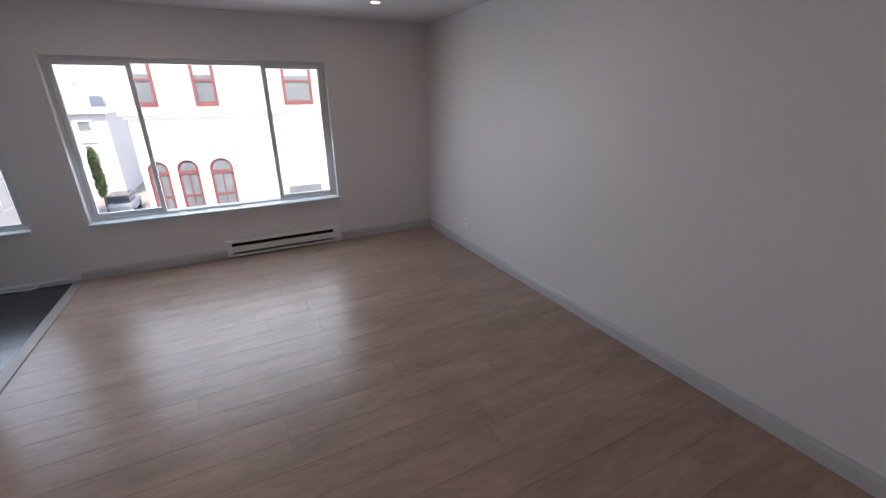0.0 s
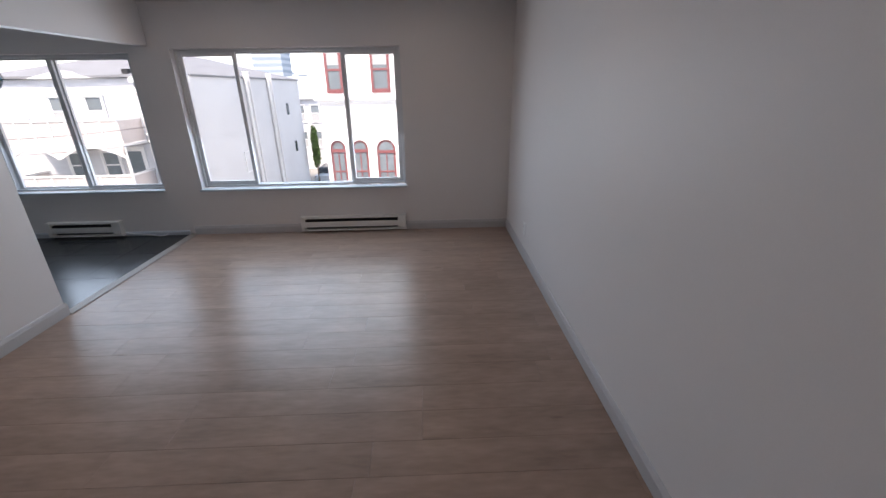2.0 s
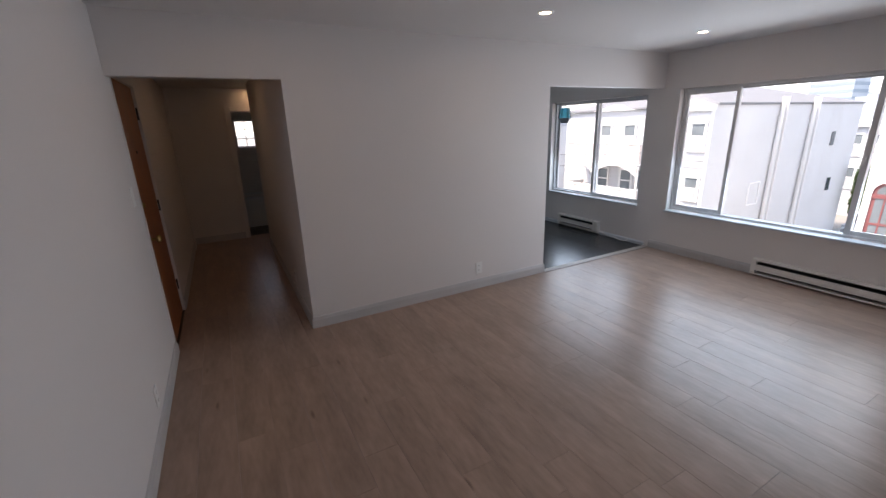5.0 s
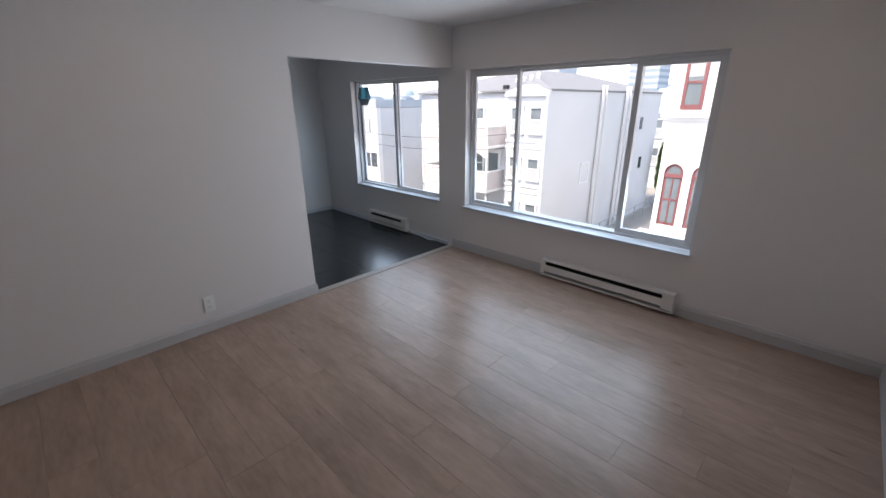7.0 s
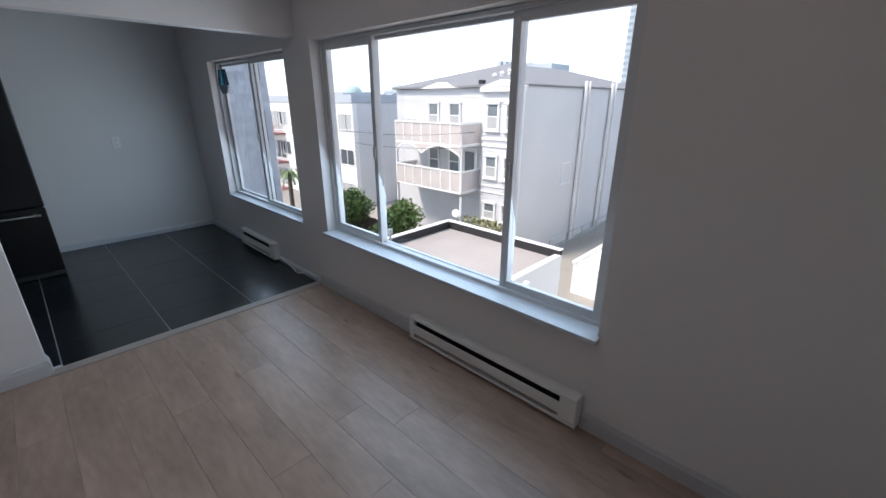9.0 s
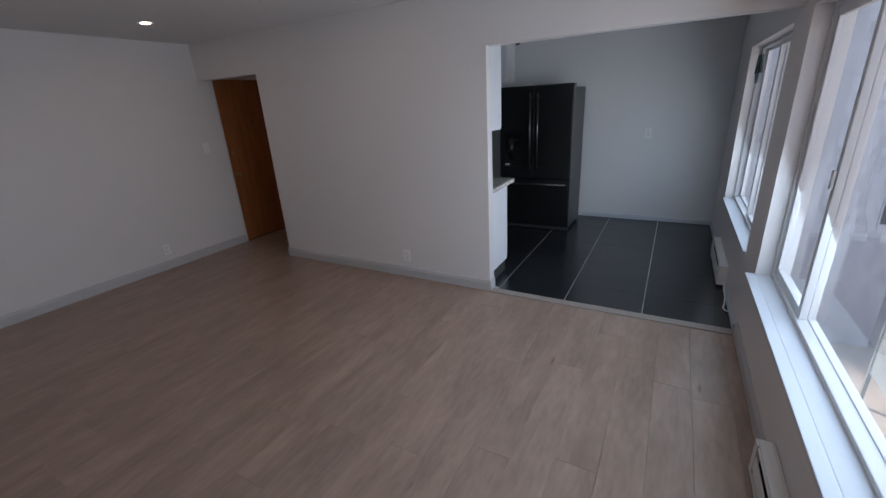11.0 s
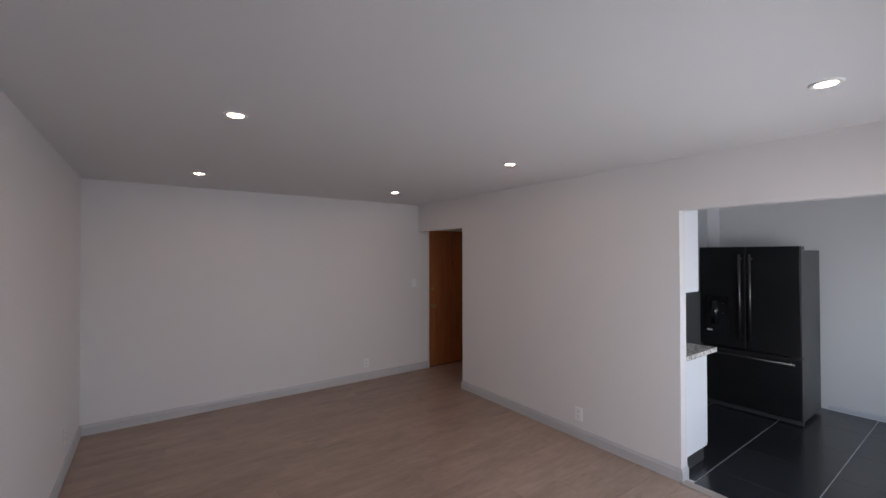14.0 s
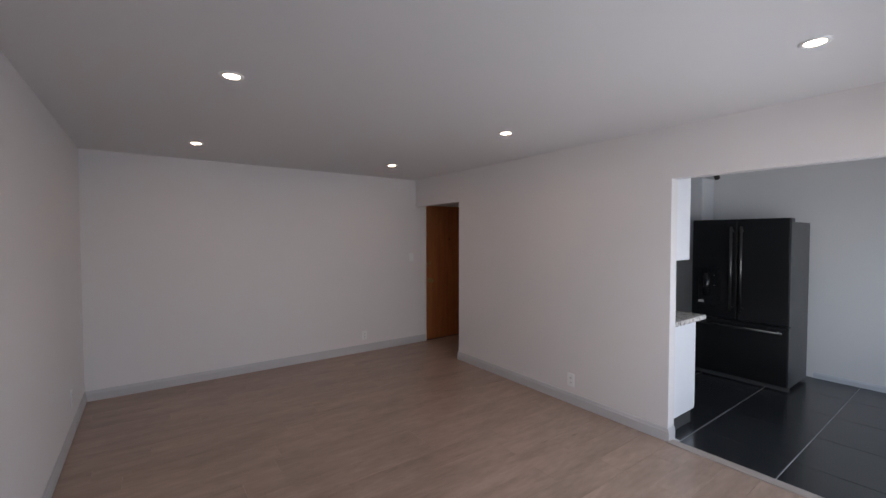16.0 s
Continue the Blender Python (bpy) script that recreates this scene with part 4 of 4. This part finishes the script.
# white apartment block with red balconies
YC, XC = 16.4, -23.35
ap = thing("apartment_block", "white three-storey apartment block with dark windows and red balconies", "building", at=(0, 0, 0))
boxes("wall", STUCCO, ap, ((-52, YC, ZG), (XC - 0.003, YC + 0.4, 1.38)))
# shade on this side of the white block is put into the grey
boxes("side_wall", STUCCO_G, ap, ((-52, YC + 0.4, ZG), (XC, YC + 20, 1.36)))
boxes("parapet", FARB, ap, ((-52.1, YC - 0.06, 1.38), (XC + 0.06, YC + 20, 1.95)))
for x, y, w, hh in ((-36, 20, 1.2, 0.8), (-30, 27, 0.4, 0.5)):
    boxes("roof_hut", FARB, ap, ((x - w, y - w, 1.95), (x + w, y + w, 1.95 + hh)))


def sliding_window(x, zz, w, hh, curtain):
    win = boxes("window", TRIMW, ap, ((x - w / 2 - 0.06, YC - 0.05, zz), (x - w / 2, YC, zz + hh)), ((x + w / 2, YC - 0.05, zz), (x + w / 2 + 0.06, YC, zz + hh)), ((x - w / 2 - 0.06, YC - 0.05, zz + hh), (x + w / 2 + 0.06, YC, zz + hh + 0.06)),
                ((x - w / 2 - 0.08, YC - 0.08, zz - 0.07), (x + w / 2 + 0.08, YC, zz)), ((x - 0.03, YC - 0.04, zz), (x + 0.03, YC, zz + hh)))
    for x0, x1 in ((x - w / 2, x - 0.03), (x + 0.03, x + w / 2)):
        boxes("pane", PANE_PALE if curtain else PANE, win, ((x0, YC - 0.012, zz), (x1, YC - 0.002, zz + hh)))
    if curtain:
        boxes("curtain", CURTAIN, win, ((x - w / 2 + 0.02, YC - 0.018, zz), (x - 0.12, YC - 0.0125, zz + hh)), ((x + 0.2, YC - 0.018, zz), (x + w / 2 - 0.02, YC - 0.0125, zz + hh)))


for r in range(3):
    z = -0.56 - 2.6 * r
    for k, x in enumerate((-24.4, -29.7, -31.6, -34.3, -37.0, -39.4, -44.0, -47.0)):
        sliding_window(x, z, 1.75 if k == 0 else 1.45, 1.12, (k + r) % 3 != 1)
    for k, x in enumerate((-27.0, -35.6, -42.0)):
        sliding_window(x, z - 0.45, 1.9, 1.6, (k + r) % 2)
        bal = boxes("balcony", REDT, ap, ((x - 2.0, YC - 1.1, z - 0.86), (x + 1.3, YC, z - 0.72)))
        for i in range(16):
            u = x - 1.95 + 3.2 * i / 15
            boxes("baluster", TRIMW if r else REDT, bal, ((u - 0.015, YC - 1.08, z - 0.72), (u + 0.015, YC - 1.05, z + 0.05)))
        boxes("handrail", TRIMW if r else REDT, bal, ((x - 2.0, YC - 1.1, z + 0.05), (x + 1.3, YC - 1.03, z + 0.1)))
        if r == 1:
            boxes("screen", TRIMW, bal, *[((x + 0.55, YC - 1.15, z - 0.7 + j * 0.13), (x + 1.2, YC - 1.11, z - 0.62 + j * 0.13)) for j in range(11)])

# flat-roofed outbuilding below the window
o = thing("flat_roofed_building", "grey stucco outbuilding with a flat tarred roof and red doors", "building", at=(0, 0, 0))
dx0, dx1, dy0, dy1 = -7.75, -2.68, 4.88, 10.05
boxes("wall", STUCCO_D, o, ((dx0, dy0, ZG), (dx1, dy1, -3.34)))
boxes("roof", ROOFD, o, ((dx0 + 0.16, dy0 + 0.16, -3.34), (dx1 - 0.16, dy1 - 0.16, -3.32)))
for lo, hi, tar in (((dx0, dy0, -3.34), (dx1, dy0 + 0.15, -3.22), 0), ((dx0, dy1 - 0.15, -3.34), (dx1, dy1, -3.03), 1), ((dx0, dy0 + 0.15, -3.34), (dx0 + 0.15, dy1 - 0.15, -3.03), 1), ((dx1 - 0.15, dy0 + 0.15, -3.34), (dx1, dy1 - 0.15, -3.22), 0)):
    par = boxes("parapet", TAR if tar else STUCCO_D, o, (lo, hi))
    boxes("coping", TRIMW, par, ((lo[0] - 0.03, lo[1] - 0.03, hi[2]), (hi[0] + 0.03, hi[1] + 0.03, hi[2] + 0.035)), bevel=0.006)
boxes("outer_face", STUCCO_D, o, ((dx1, dy0, -3.34), (dx1 + 0.004, dy1, -3.225)))
for y in (5.52, 9.0):
    dd = boxes("door", REDDOOR, o, ((dx1, y, ZG + 0.06), (dx1 + 0.04, y + 0.7, ZG + 1.85)), label="dark red-brown door")
    boxes("door_frame", STUCCO_G, dd, ((dx1, y - 0.06, ZG + 0.06), (dx1 + 0.06, y, ZG + 1.9)), ((dx1, y + 0.7, ZG + 0.06), (dx1 + 0.06, y + 0.76, ZG + 1.9)), ((dx1, y, ZG + 1.85), (dx1 + 0.06, y + 0.7, ZG + 1.9)))
for y in (4.93, 7.45):
    win = boxes("window", PANE, o, ((dx1, y, ZG + 1.55), (dx1 + 0.02, y + 0.85, ZG + 2.4)))
    bm = bmesh.new()
    for i in range(7):
        rod(bm, (dx1 + 0.06, y + 0.85 * i / 6, ZG + 1.5), (dx1 + 0.06, y + 0.85 * i / 6, ZG + 2.45), 0.012, 6)
    for z in (1.5, 1.97, 2.45):
        rod(bm, (dx1 + 0.06, y, ZG + z), (dx1 + 0.06, y + 0.85, ZG + z), 0.012, 6)
    part("window_bars", bm, DARKM, win, "dark iron window bars")
for x, y, hh in ((-7.03, 6.4, 0.7), (-5.88, 5.9, 0.22)):
    bm = bmesh.new()
    rod(bm, (x, y, -3.34), (x, y, -3.3 + hh), 0.05, 10)
    rod(bm, (x, y, -3.3 + hh), (x, y, -3.15 + hh), 0.10, 12, 0.09)
    rod(bm, (x, y, -3.33), (x, y, -3.24), 0.12, 12, 0.06)
    part("vent_pipe", bm, GALV, o, "galvanised roof vent pipe")
bm = bmesh.new()
rod(bm, (dx1, 7.6, -3.45), (dx1 + 0.22, 7.6, -3.40), 0.03, 8)
box(bm, (dx1 + 0.16, 7.52, -3.42), (dx1 + 0.3, 7.68, -3.30), 0.02)
part("flood_lamp", bm, TRIMW, o, "small white wall lamp")
u = thing("metal_cabinet", "galvanised metal utility box with a louvred hood on the yard fence", "utility box", at=(-7.5, 4.36, ZG))
boxes("stand", GALV, u, ((-0.06, -0.05, 0.0), (0.06, 0.05, 2.65)), ((-0.3, -0.04, 2.5), (0.3, 0.04, 2.57)))
boxes("housing", GALV, u, ((-0.42, -0.15, 2.65), (0.42, 0.12, 3.4)), bevel=0.02)
for i in range(8):
    bm = bmesh.new()
    z = 3.42 + i * 0.06
    prism(bm, [(-0.16, z), (0.12, z + 0.05), (0.12, z + 0.062), (-0.16, z + 0.012)], "x", -1.7, 0.35)
    part("louvre", bm, GALV, u)
boxes("bracket", GALV, u, ((-0.36, -0.02, 3.4), (-0.32, 0.02, 3.92)), ((0.30, -0.02, 3.4), (0.34, 0.02, 3.92)))
fe = thing("metal_fence", "galvanised slatted fence along the yard", "fence", at=(0, 0, 0))
for x in (-9.6, -7.5, -5.3, -2.75):
    boxes("post", GALV, fe, ((x - 0.04, 4.51, ZG), (x + 0.04, 4.59, -3.25)))
for i in range(22):
    bm = bmesh.new()
    z = -5.45 + i * 0.088
    prism(bm, [(4.52, z), (4.575, z + 0.03), (4.575, z + 0.04), (4.52, z + 0.01)], "x", -9.6, -2.75)
    part("slat", bm, GALV, fe)

lw = thing("low_garage", "low bleached white garage roof beside the alley", "garage", at=(-3.2, 16.5, ZG))
boxes("wall", STUCCO, lw, ((-0.9, -2.4, 0.0), (1.3, 3.2, 1.4)))
boxes("coping", TRIMW, lw, ((-0.95, -2.45, 1.4), (-0.75, 3.25, 1.52)), ((-0.75, 3.05, 1.4), (1.3, 3.25, 1.52)), bevel=0.01)
rl = thing("alley_rail", "thin grey pipe rail along the side wall", "railing", at=(-6.9, 17.0, ZG))
for i in range(9):
    bm = bmesh.new()
    rod(bm, (0, i * 1.9, 0), (0, i * 1.9, 1.05), 0.03, 8)
    part("post", bm, GALV, rl)
for z in (0.55, 1.05):
    bm = bmesh.new()
    rod(bm, (0, 0, z), (0, 15.2, z), 0.025, 8)
    part("rail", bm, GALV, rl)

# siding wing of the neighbour close on the west
nb = thing("shingled_house", "blue-grey shingled neighbouring house wall with white windows", "house", at=(0, 0, 0))
XN, YN = -13.0, 5.65
boxes("wall", SHINGLE, nb, ((-20, 0.8, ZG), (XN - 0.03, YN - 0.03, 5.5)))
bm = bmesh.new()
for i in range(48):
    z = ZG + i * 0.25
    prism(bm, [(YN - 0.03, z), (YN, z), (YN - 0.02, z + 0.25), (YN - 0.03, z + 0.25)], "x", -20, XN - 0.03)
    prism(bm, [(XN - 0.03, z), (XN, z), (XN - 0.02, z + 0.25), (XN - 0.03, z + 0.25)], "y", 0.8, YN if z > 3.9 or z < -3.0 else 3.6)
part("shingle_courses", bm, SHINGLE, nb)
NWIN = [(5.02, 5.4, z, z + 1.25) for z in (2.2, -0.05, -2.5)]
shapes, rng = {}, random.Random(17)
z = ZG + 14 * 0.25
while z < 3.9:
    y = 3.6 - 0.15 * rng.random()
    while y < YN - 0.02:
        w = rng.choice((0.18, 0.22, 0.28, 0.34))
        y0, y1 = max(y, 3.6), min(y + w, YN)
        y += w
        if y1 - y0 < 0.03 or any(y1 > a - 0.03 and y0 < b + 0.03 and z + 0.25 > c and z < d for a, b, c, d in NWIN):
            continue
        key = round(y1 - y0, 2)
        if key not in shapes:
            bm = bmesh.new()
            prism(bm, [(0.0, 0.0), (0.026, 0.0), (0.008, 0.25), (0.0, 0.25)], "y", 0.0, key - 0.006)
            shapes[key] = mesh_of("shingle", bm, SHINGLE)
        ob = new("shingle", shapes[key])
        ob.location, ob.parent = (XN - 0.03, y0, z + 0.012 * rng.random()), nb
    z += 0.25
for a, b, c, d in NWIN:
    win = boxes("window", SHINGLE, nb, ((XN - 0.03, a - 0.04, c), (XN + 0.01, a, d)), ((XN - 0.03, b, c), (XN + 0.01, b + 0.04, d)), ((XN - 0.03, a, d - 0.04), (XN + 0.01, b, d)), ((XN - 0.03, a, c), (XN + 0.01, b, c + 0.05)), ((XN - 0.03, a, (c + d) / 2 - 0.02), (XN + 0.005, b, (c + d) / 2 + 0.02)))
    boxes("pane", PANE, win, ((XN - 0.03, a, c + 0.05), (XN - 0.01, b, d - 0.04)))


# ---------------------------------------------------------------- planting
def leaves(bm, centre, radii, count, size, rng):
    """Small leaf blades strewn through a lumpy ellipsoid."""
    for _ in range(count):
        d = Vector((rng.gauss(0, 1), rng.gauss(0, 1), rng.gauss(0, 1))).normalized()
        r = (0.45 + 0.55 * rng.random() ** 0.5) * (0.8 + 0.35 * noise.noise(d * 2.3 + Vector(centre)))
        c = Vector(centre) + Vector((d.x * radii[0], d.y * radii[1], d.z * radii[2])) * r
        a = Vector((rng.gauss(0, 1), rng.gauss(0, 1), rng.gauss(0, 0.6))).normalized()
        b = a.cross(Vector((rng.gauss(0, 1), rng.gauss(0, 1), rng.gauss(0, 1)))).normalized()
        s = size * (0.6 + 0.8 * rng.random())
        bm.faces.new([bm.verts.new(c + p) for p in (-a * s, b * s * 0.45, a * s, -b * s * 0.45)])


def tree(name, x, y, height, spread, label, seed, mat=LEAF):
    rng = random.Random(seed)
    t = thing(name, label, "tree" if height > 2.5 else "bush", at=(x, y, ZG))
    bm = bmesh.new()
    rod(bm, (0, 0, 0), (0.05, 0, height * 0.5), 0.09, 8, 0.05)
    for k in range(6):
        an = k * 1.05 + rng.random()
        rod(bm, (0.05, 0, height * 0.4), (spread * 0.55 * math.cos(an), spread * 0.55 * math.sin(an), height * (0.65 + 0.2 * rng.random())), 0.04, 6, 0.012)
    part("trunk", bm, BARK, t)
    bm = bmesh.new()
    for k in range(9):
        an = rng.random() * 6.28
        rr = spread * 0.55 * rng.random()
        leaves(bm, (rr * math.cos(an), rr * math.sin(an), height * (0.5 + 0.38 * rng.random())), (spread * 0.5, spread * 0.5, height * 0.22), 480, 0.10, rng)
    part("crown", bm, mat, t)
    return t


tree("garden_tree", -15.1, 10.6, 3.55, 1.55, "bushy green tree beside the apartment block", 3)
tree("garden_tree", -12.3, 11.1, 3.5, 1.75, "rounded dark green bush behind the flat roof", 4)
tree("garden_tree", -7.0, 31.0, 5.0, 0.5, "green tree beyond the grey side wall", 8)
rng = random.Random(5)
for x0, x1, y0, y1, z in ((-21.5, -12.2, 7.6, 8.9, 1.9), (-10.0, -7.5, 13.2, 14.1, 2.45)):
    hd = thing("hedge", "long clipped olive-green garden hedge", "hedge", "hedges", at=((x0 + x1) / 2, (y0 + y1) / 2, ZG))
    bm = bmesh.new()
    n = int((x1 - x0) * 420)
    for _ in range(n):
        c = Vector(((rng.random() - 0.5) * (x1 - x0), (rng.random() - 0.5) * (y1 - y0), z * rng.random() ** 0.6 + 0.1 * rng.random()))
        p = Vector((rng.gauss(0, 1), rng.gauss(0, 1), rng.gauss(0, 1))).normalized() * 0.09
        q = p.orthogonal().normalized() * 0.05
        bm.faces.new([bm.verts.new(c + v) for v in (-p, q, p, -q)])
    part("leaves", bm, LEAF2, hd)
    boxes("stems", BARK, hd, (((x0 - x1) / 2 + 0.2, (y0 - y1) / 2 + 0.2, 0), ((x1 - x0) / 2 - 0.2, (y1 - y0) / 2 - 0.2, z * 0.8)))
fence = thing("wooden_fence", "dark weathered board fence behind the trees", "fence", at=(0, 0, 0))
for i in range(26):
    boxes("board", WOODP, fence, ((-20.5 + i * 0.3, 11.2, ZG), (-20.22 + i * 0.3, 11.23, ZG + 1.95 + 0.03 * (i % 3))))
pl = thing("utility_pole", "dark wooden utility pole with crossarm and cables", "pole", at=(-20.8, 10.8, ZG))
bm = bmesh.new()
rod(bm, (0, 0, 0), (0, 0, 7.75), 0.15, 10, 0.11)
part("pole", bm, WOODP, pl)
boxes("crossarm", WOODP, pl, ((-0.9, -0.05, 6.9), (0.9, 0.05, 7.02)))
for dz in (6.95, 6.4):
    bm = bmesh.new()
    for i in range(12):
        u, v = i / 12, (i + 1) / 12
        rod(bm, (u * 14, -u * 1 + 0.6 * u, dz - 1.6 * (u - u * u)), (v * 14, -v * 1 + 0.6 * v, dz - 1.6 * (v - v * v)), 0.009, 5)
    part("cable", bm, TAR, pl)
pm = thing("palm", "small palm with drooping fronds", "palm", at=(-21.6, 10.1, ZG))
bm = bmesh.new()
rod(bm, (0, 0, 0), (0.1, 0, 3.7), 0.16, 10, 0.12)
part("trunk", bm, BARK, pm)
bm = bmesh.new()
for k in range(22):
    an, up = k * 2.4, 0.3 + 0.5 * rng.random()
    for i in range(6):
        u, v = i / 6, (i + 1) / 6
        def fr(s, w):
            return Vector((0.1 + 1.2 * s * math.cos(an) - w * math.sin(an), 1.2 * s * math.sin(an) + w * math.cos(an), 3.7 + up * s * 1.6 - 1.3 * s * s))
        bm.faces.new([bm.verts.new(fr(*q)) for q in ((u, -0.06), (v, -0.05), (v, 0.05), (u, 0.06))])
part("fronds", bm, LEAF, pm)

# ---------------------------------------------------------------- the far city
rng = random.Random(11)
# no air haze here: the far blocks get it from their colours
bd = thing("backdrop_city", "distant rooftops and houses on a hillside in haze-tinted colours", "backdrop", kind="structure", at=(0, 0, 0))
bm = bmesh.new()
for _ in range(260):
    an = radians(-62 + 118 * rng.random())
    r = 70 + 130 * rng.random()
    x, y = -r * math.sin(an) , r * math.cos(an)
    top = -3.5 + 0.035 * r + 4.5 * rng.random() * (0.4 + 0.6 * (an < radians(25)))
    w, d = 4 + 6 * rng.random(), 5 + 6 * rng.random()
    box(bm, (x - w, y - d, ZG), (x + w, y + d, top))
    if rng.random() < 0.5:
        box(bm, (x - w * 0.3, y - d * 0.3, top), (x + w * 0.2, y + d * 0.3, top + 0.8))
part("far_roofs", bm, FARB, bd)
bm = bmesh.new()
for _ in range(160):
    an = radians(-60 + 116 * rng.random())
    r = 60 + 110 * rng.random()
    x, y = -r * math.sin(an), r * math.cos(an)
    box(bm, (x - 2, y - 2, ZG), (x + 2 + 2 * rng.random(), y + 2, -2.5 + 0.03 * r + 2 * rng.random()))
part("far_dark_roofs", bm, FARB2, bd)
for x, y, w, hh in ((-150, 104, 5, 6.4), (-150, 129, 5, 7.6)):
    dm = thing("dome", "pale green dome on a distant building", "dome", at=(x, y, 0))
    boxes("drum", FARB, dm, ((-w, -w, ZG), (w, w, hh - 2)))
    bm = bmesh.new()
    bmesh.ops.create_uvsphere(bm, u_segments=24, v_segments=14, radius=w * 0.75, matrix=Matrix.Translation((0, 0, hh - 2)) @ Matrix.Diagonal((1, 1, 0.8, 1)))
    part("cap", bm, DOMEM, dm, smooth=True)
tw = thing("tower", "pale high-rise tower with banded floors, haze painted into its colour", "tower", at=(-50.5, 150, 0))
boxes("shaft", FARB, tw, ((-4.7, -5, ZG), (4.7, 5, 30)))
for i in range(14):
    boxes("window_band", FARB2, tw, ((-4.8, -5.1, 3 + i * 1.9), (4.8, 5.1, 3.9 + i * 1.9)))
bt = thing("long_block", "long pale apartment block on the ridge", "building", at=(-67.5, 110, 0))
boxes("shaft", FARB, bt, ((-9, -5, ZG), (9, 5, 11.0)))
for i in range(9):
    boxes("parapet_block", FARB, bt, ((-9 + i * 2.0, -5.05, 11.0), (-7.9 + i * 2.0, 5, 12.4 - 0.2 * i)))
gh = thing("town_house", "narrow pale town house with white-framed windows", "house", at=(-8.6, 40, 0))
boxes("wall", SIDING, gh, ((-4, 0, ZG), (1.2, 8, 0.6)))
boxes("cornice", TRIMW, gh, ((-4.2, -0.4, 0.6), (1.4, 8, 1.0)))
for z in (-1.6, -4.2):
    for x in (-1.9, -0.4):
        double_hung(gh, x, 0, z, 0.9, 1.6, TRIMW)
cr = thing("parked_car", "pale parked car in the alley", "car", at=(-6.6, 33.5, ZG))
boxes("body", FARB, cr, ((-0.9, -2.1, 0.3), (0.9, 2.1, 0.95)), bevel=0.12)
boxes("cabin", PANE, cr, ((-0.75, -1.2, 0.9), (0.75, 1.1, 1.5)), bevel=0.15)
for x in (-0.8, 0.8):
    for y in (-1.3, 1.3):
        bm = bmesh.new()
        rod(bm, (x - 0.1, y, 0.32), (x + 0.1, y, 0.32), 0.32, 16)
        part("wheel", bm, TAR, cr)

# ---------------------------------------------------------------- floor pieces
def slab_mesh(name, w, d, hgt, mat, bev):
    bm = bmesh.new()
    box(bm, (0, 0, -hgt), (w, d, 0))
    top = [e for e in bm.edges if all(v.co.z > -1e-6 for v in e.verts)]
    bmesh.ops.bevel(bm, geom=top, offset=bev, segments=1, affect="EDGES")
    return mesh_of(name, bm, mat)


PW, PL = 0.191, 1.22
cache = {}


def plank(x0, x1, y0, y1):
    key = (round(x1 - x0, 3), round(y1 - y0, 3))
    if key[0] < 0.02 or key[1] < 0.02:
        return
    if key not in cache:
        cache[key] = slab_mesh("plank", key[0] - 0.0009, key[1] - 0.0009, 0.011, PLANK, 0.0005)
    ob = new("plank", cache[key])
    ob.location, ob.parent = (x0 + 0.00045, y0 + 0.00045, 0.0), FLOOR


rng = random.Random(21)
y, row = -0.002, 0
y_edges = [-0.002, -0.083]
while y_edges[-1] > YB:
    y_edges.append(max(y_edges[-1] - PW, YB))
fixed = {4: 1.57, 5: 2.045, 6: 1.665, 7: 2.15, 10: 1.87, 11: 2.31, 13: 2.29}
for row, (top, low) in enumerate(zip(y_edges, y_edges[1:])):
    left = XE - 0.1 if low < YH - 0.001 and top <= YH + 0.19 else 0.0
    s = fixed.get(row, rng.random() * PL)
    s -= math.ceil((s - left) / PL) * PL
    while s < XR:
        a, b = max(s, left), min(s + PL, XR)
        plank(a, b, low, top)
        s += PL
tc = {}
for i in range(5):
    for j in range(8):
        xa, xb = max(XK, -0.41 - 0.588 * i), -0.002 if i == 0 else -0.41 - 0.588 * (i - 1)
        ya, yb = max(YH + 0.1, -0.59 - 0.59 * j), 0.0 if j == 0 else -0.59 - 0.59 * (j - 1)
        if yb <= YJ + 0.08 and i == 0:
            xb = -0.097
        if xb - xa < 0.03 or yb - ya < 0.03:
            continue
        key = (round(xb - xa, 3), round(yb - ya, 3))
        if key not in tc:
            tc[key] = slab_mesh("tile", key[0] - 0.0036, key[1] - 0.006, 0.01, TILE, 0.0010)
        ob = new("tile", tc[key])
        ob.location, ob.parent = (xa + 0.0018, ya + 0.003, 0.0), KFLOOR
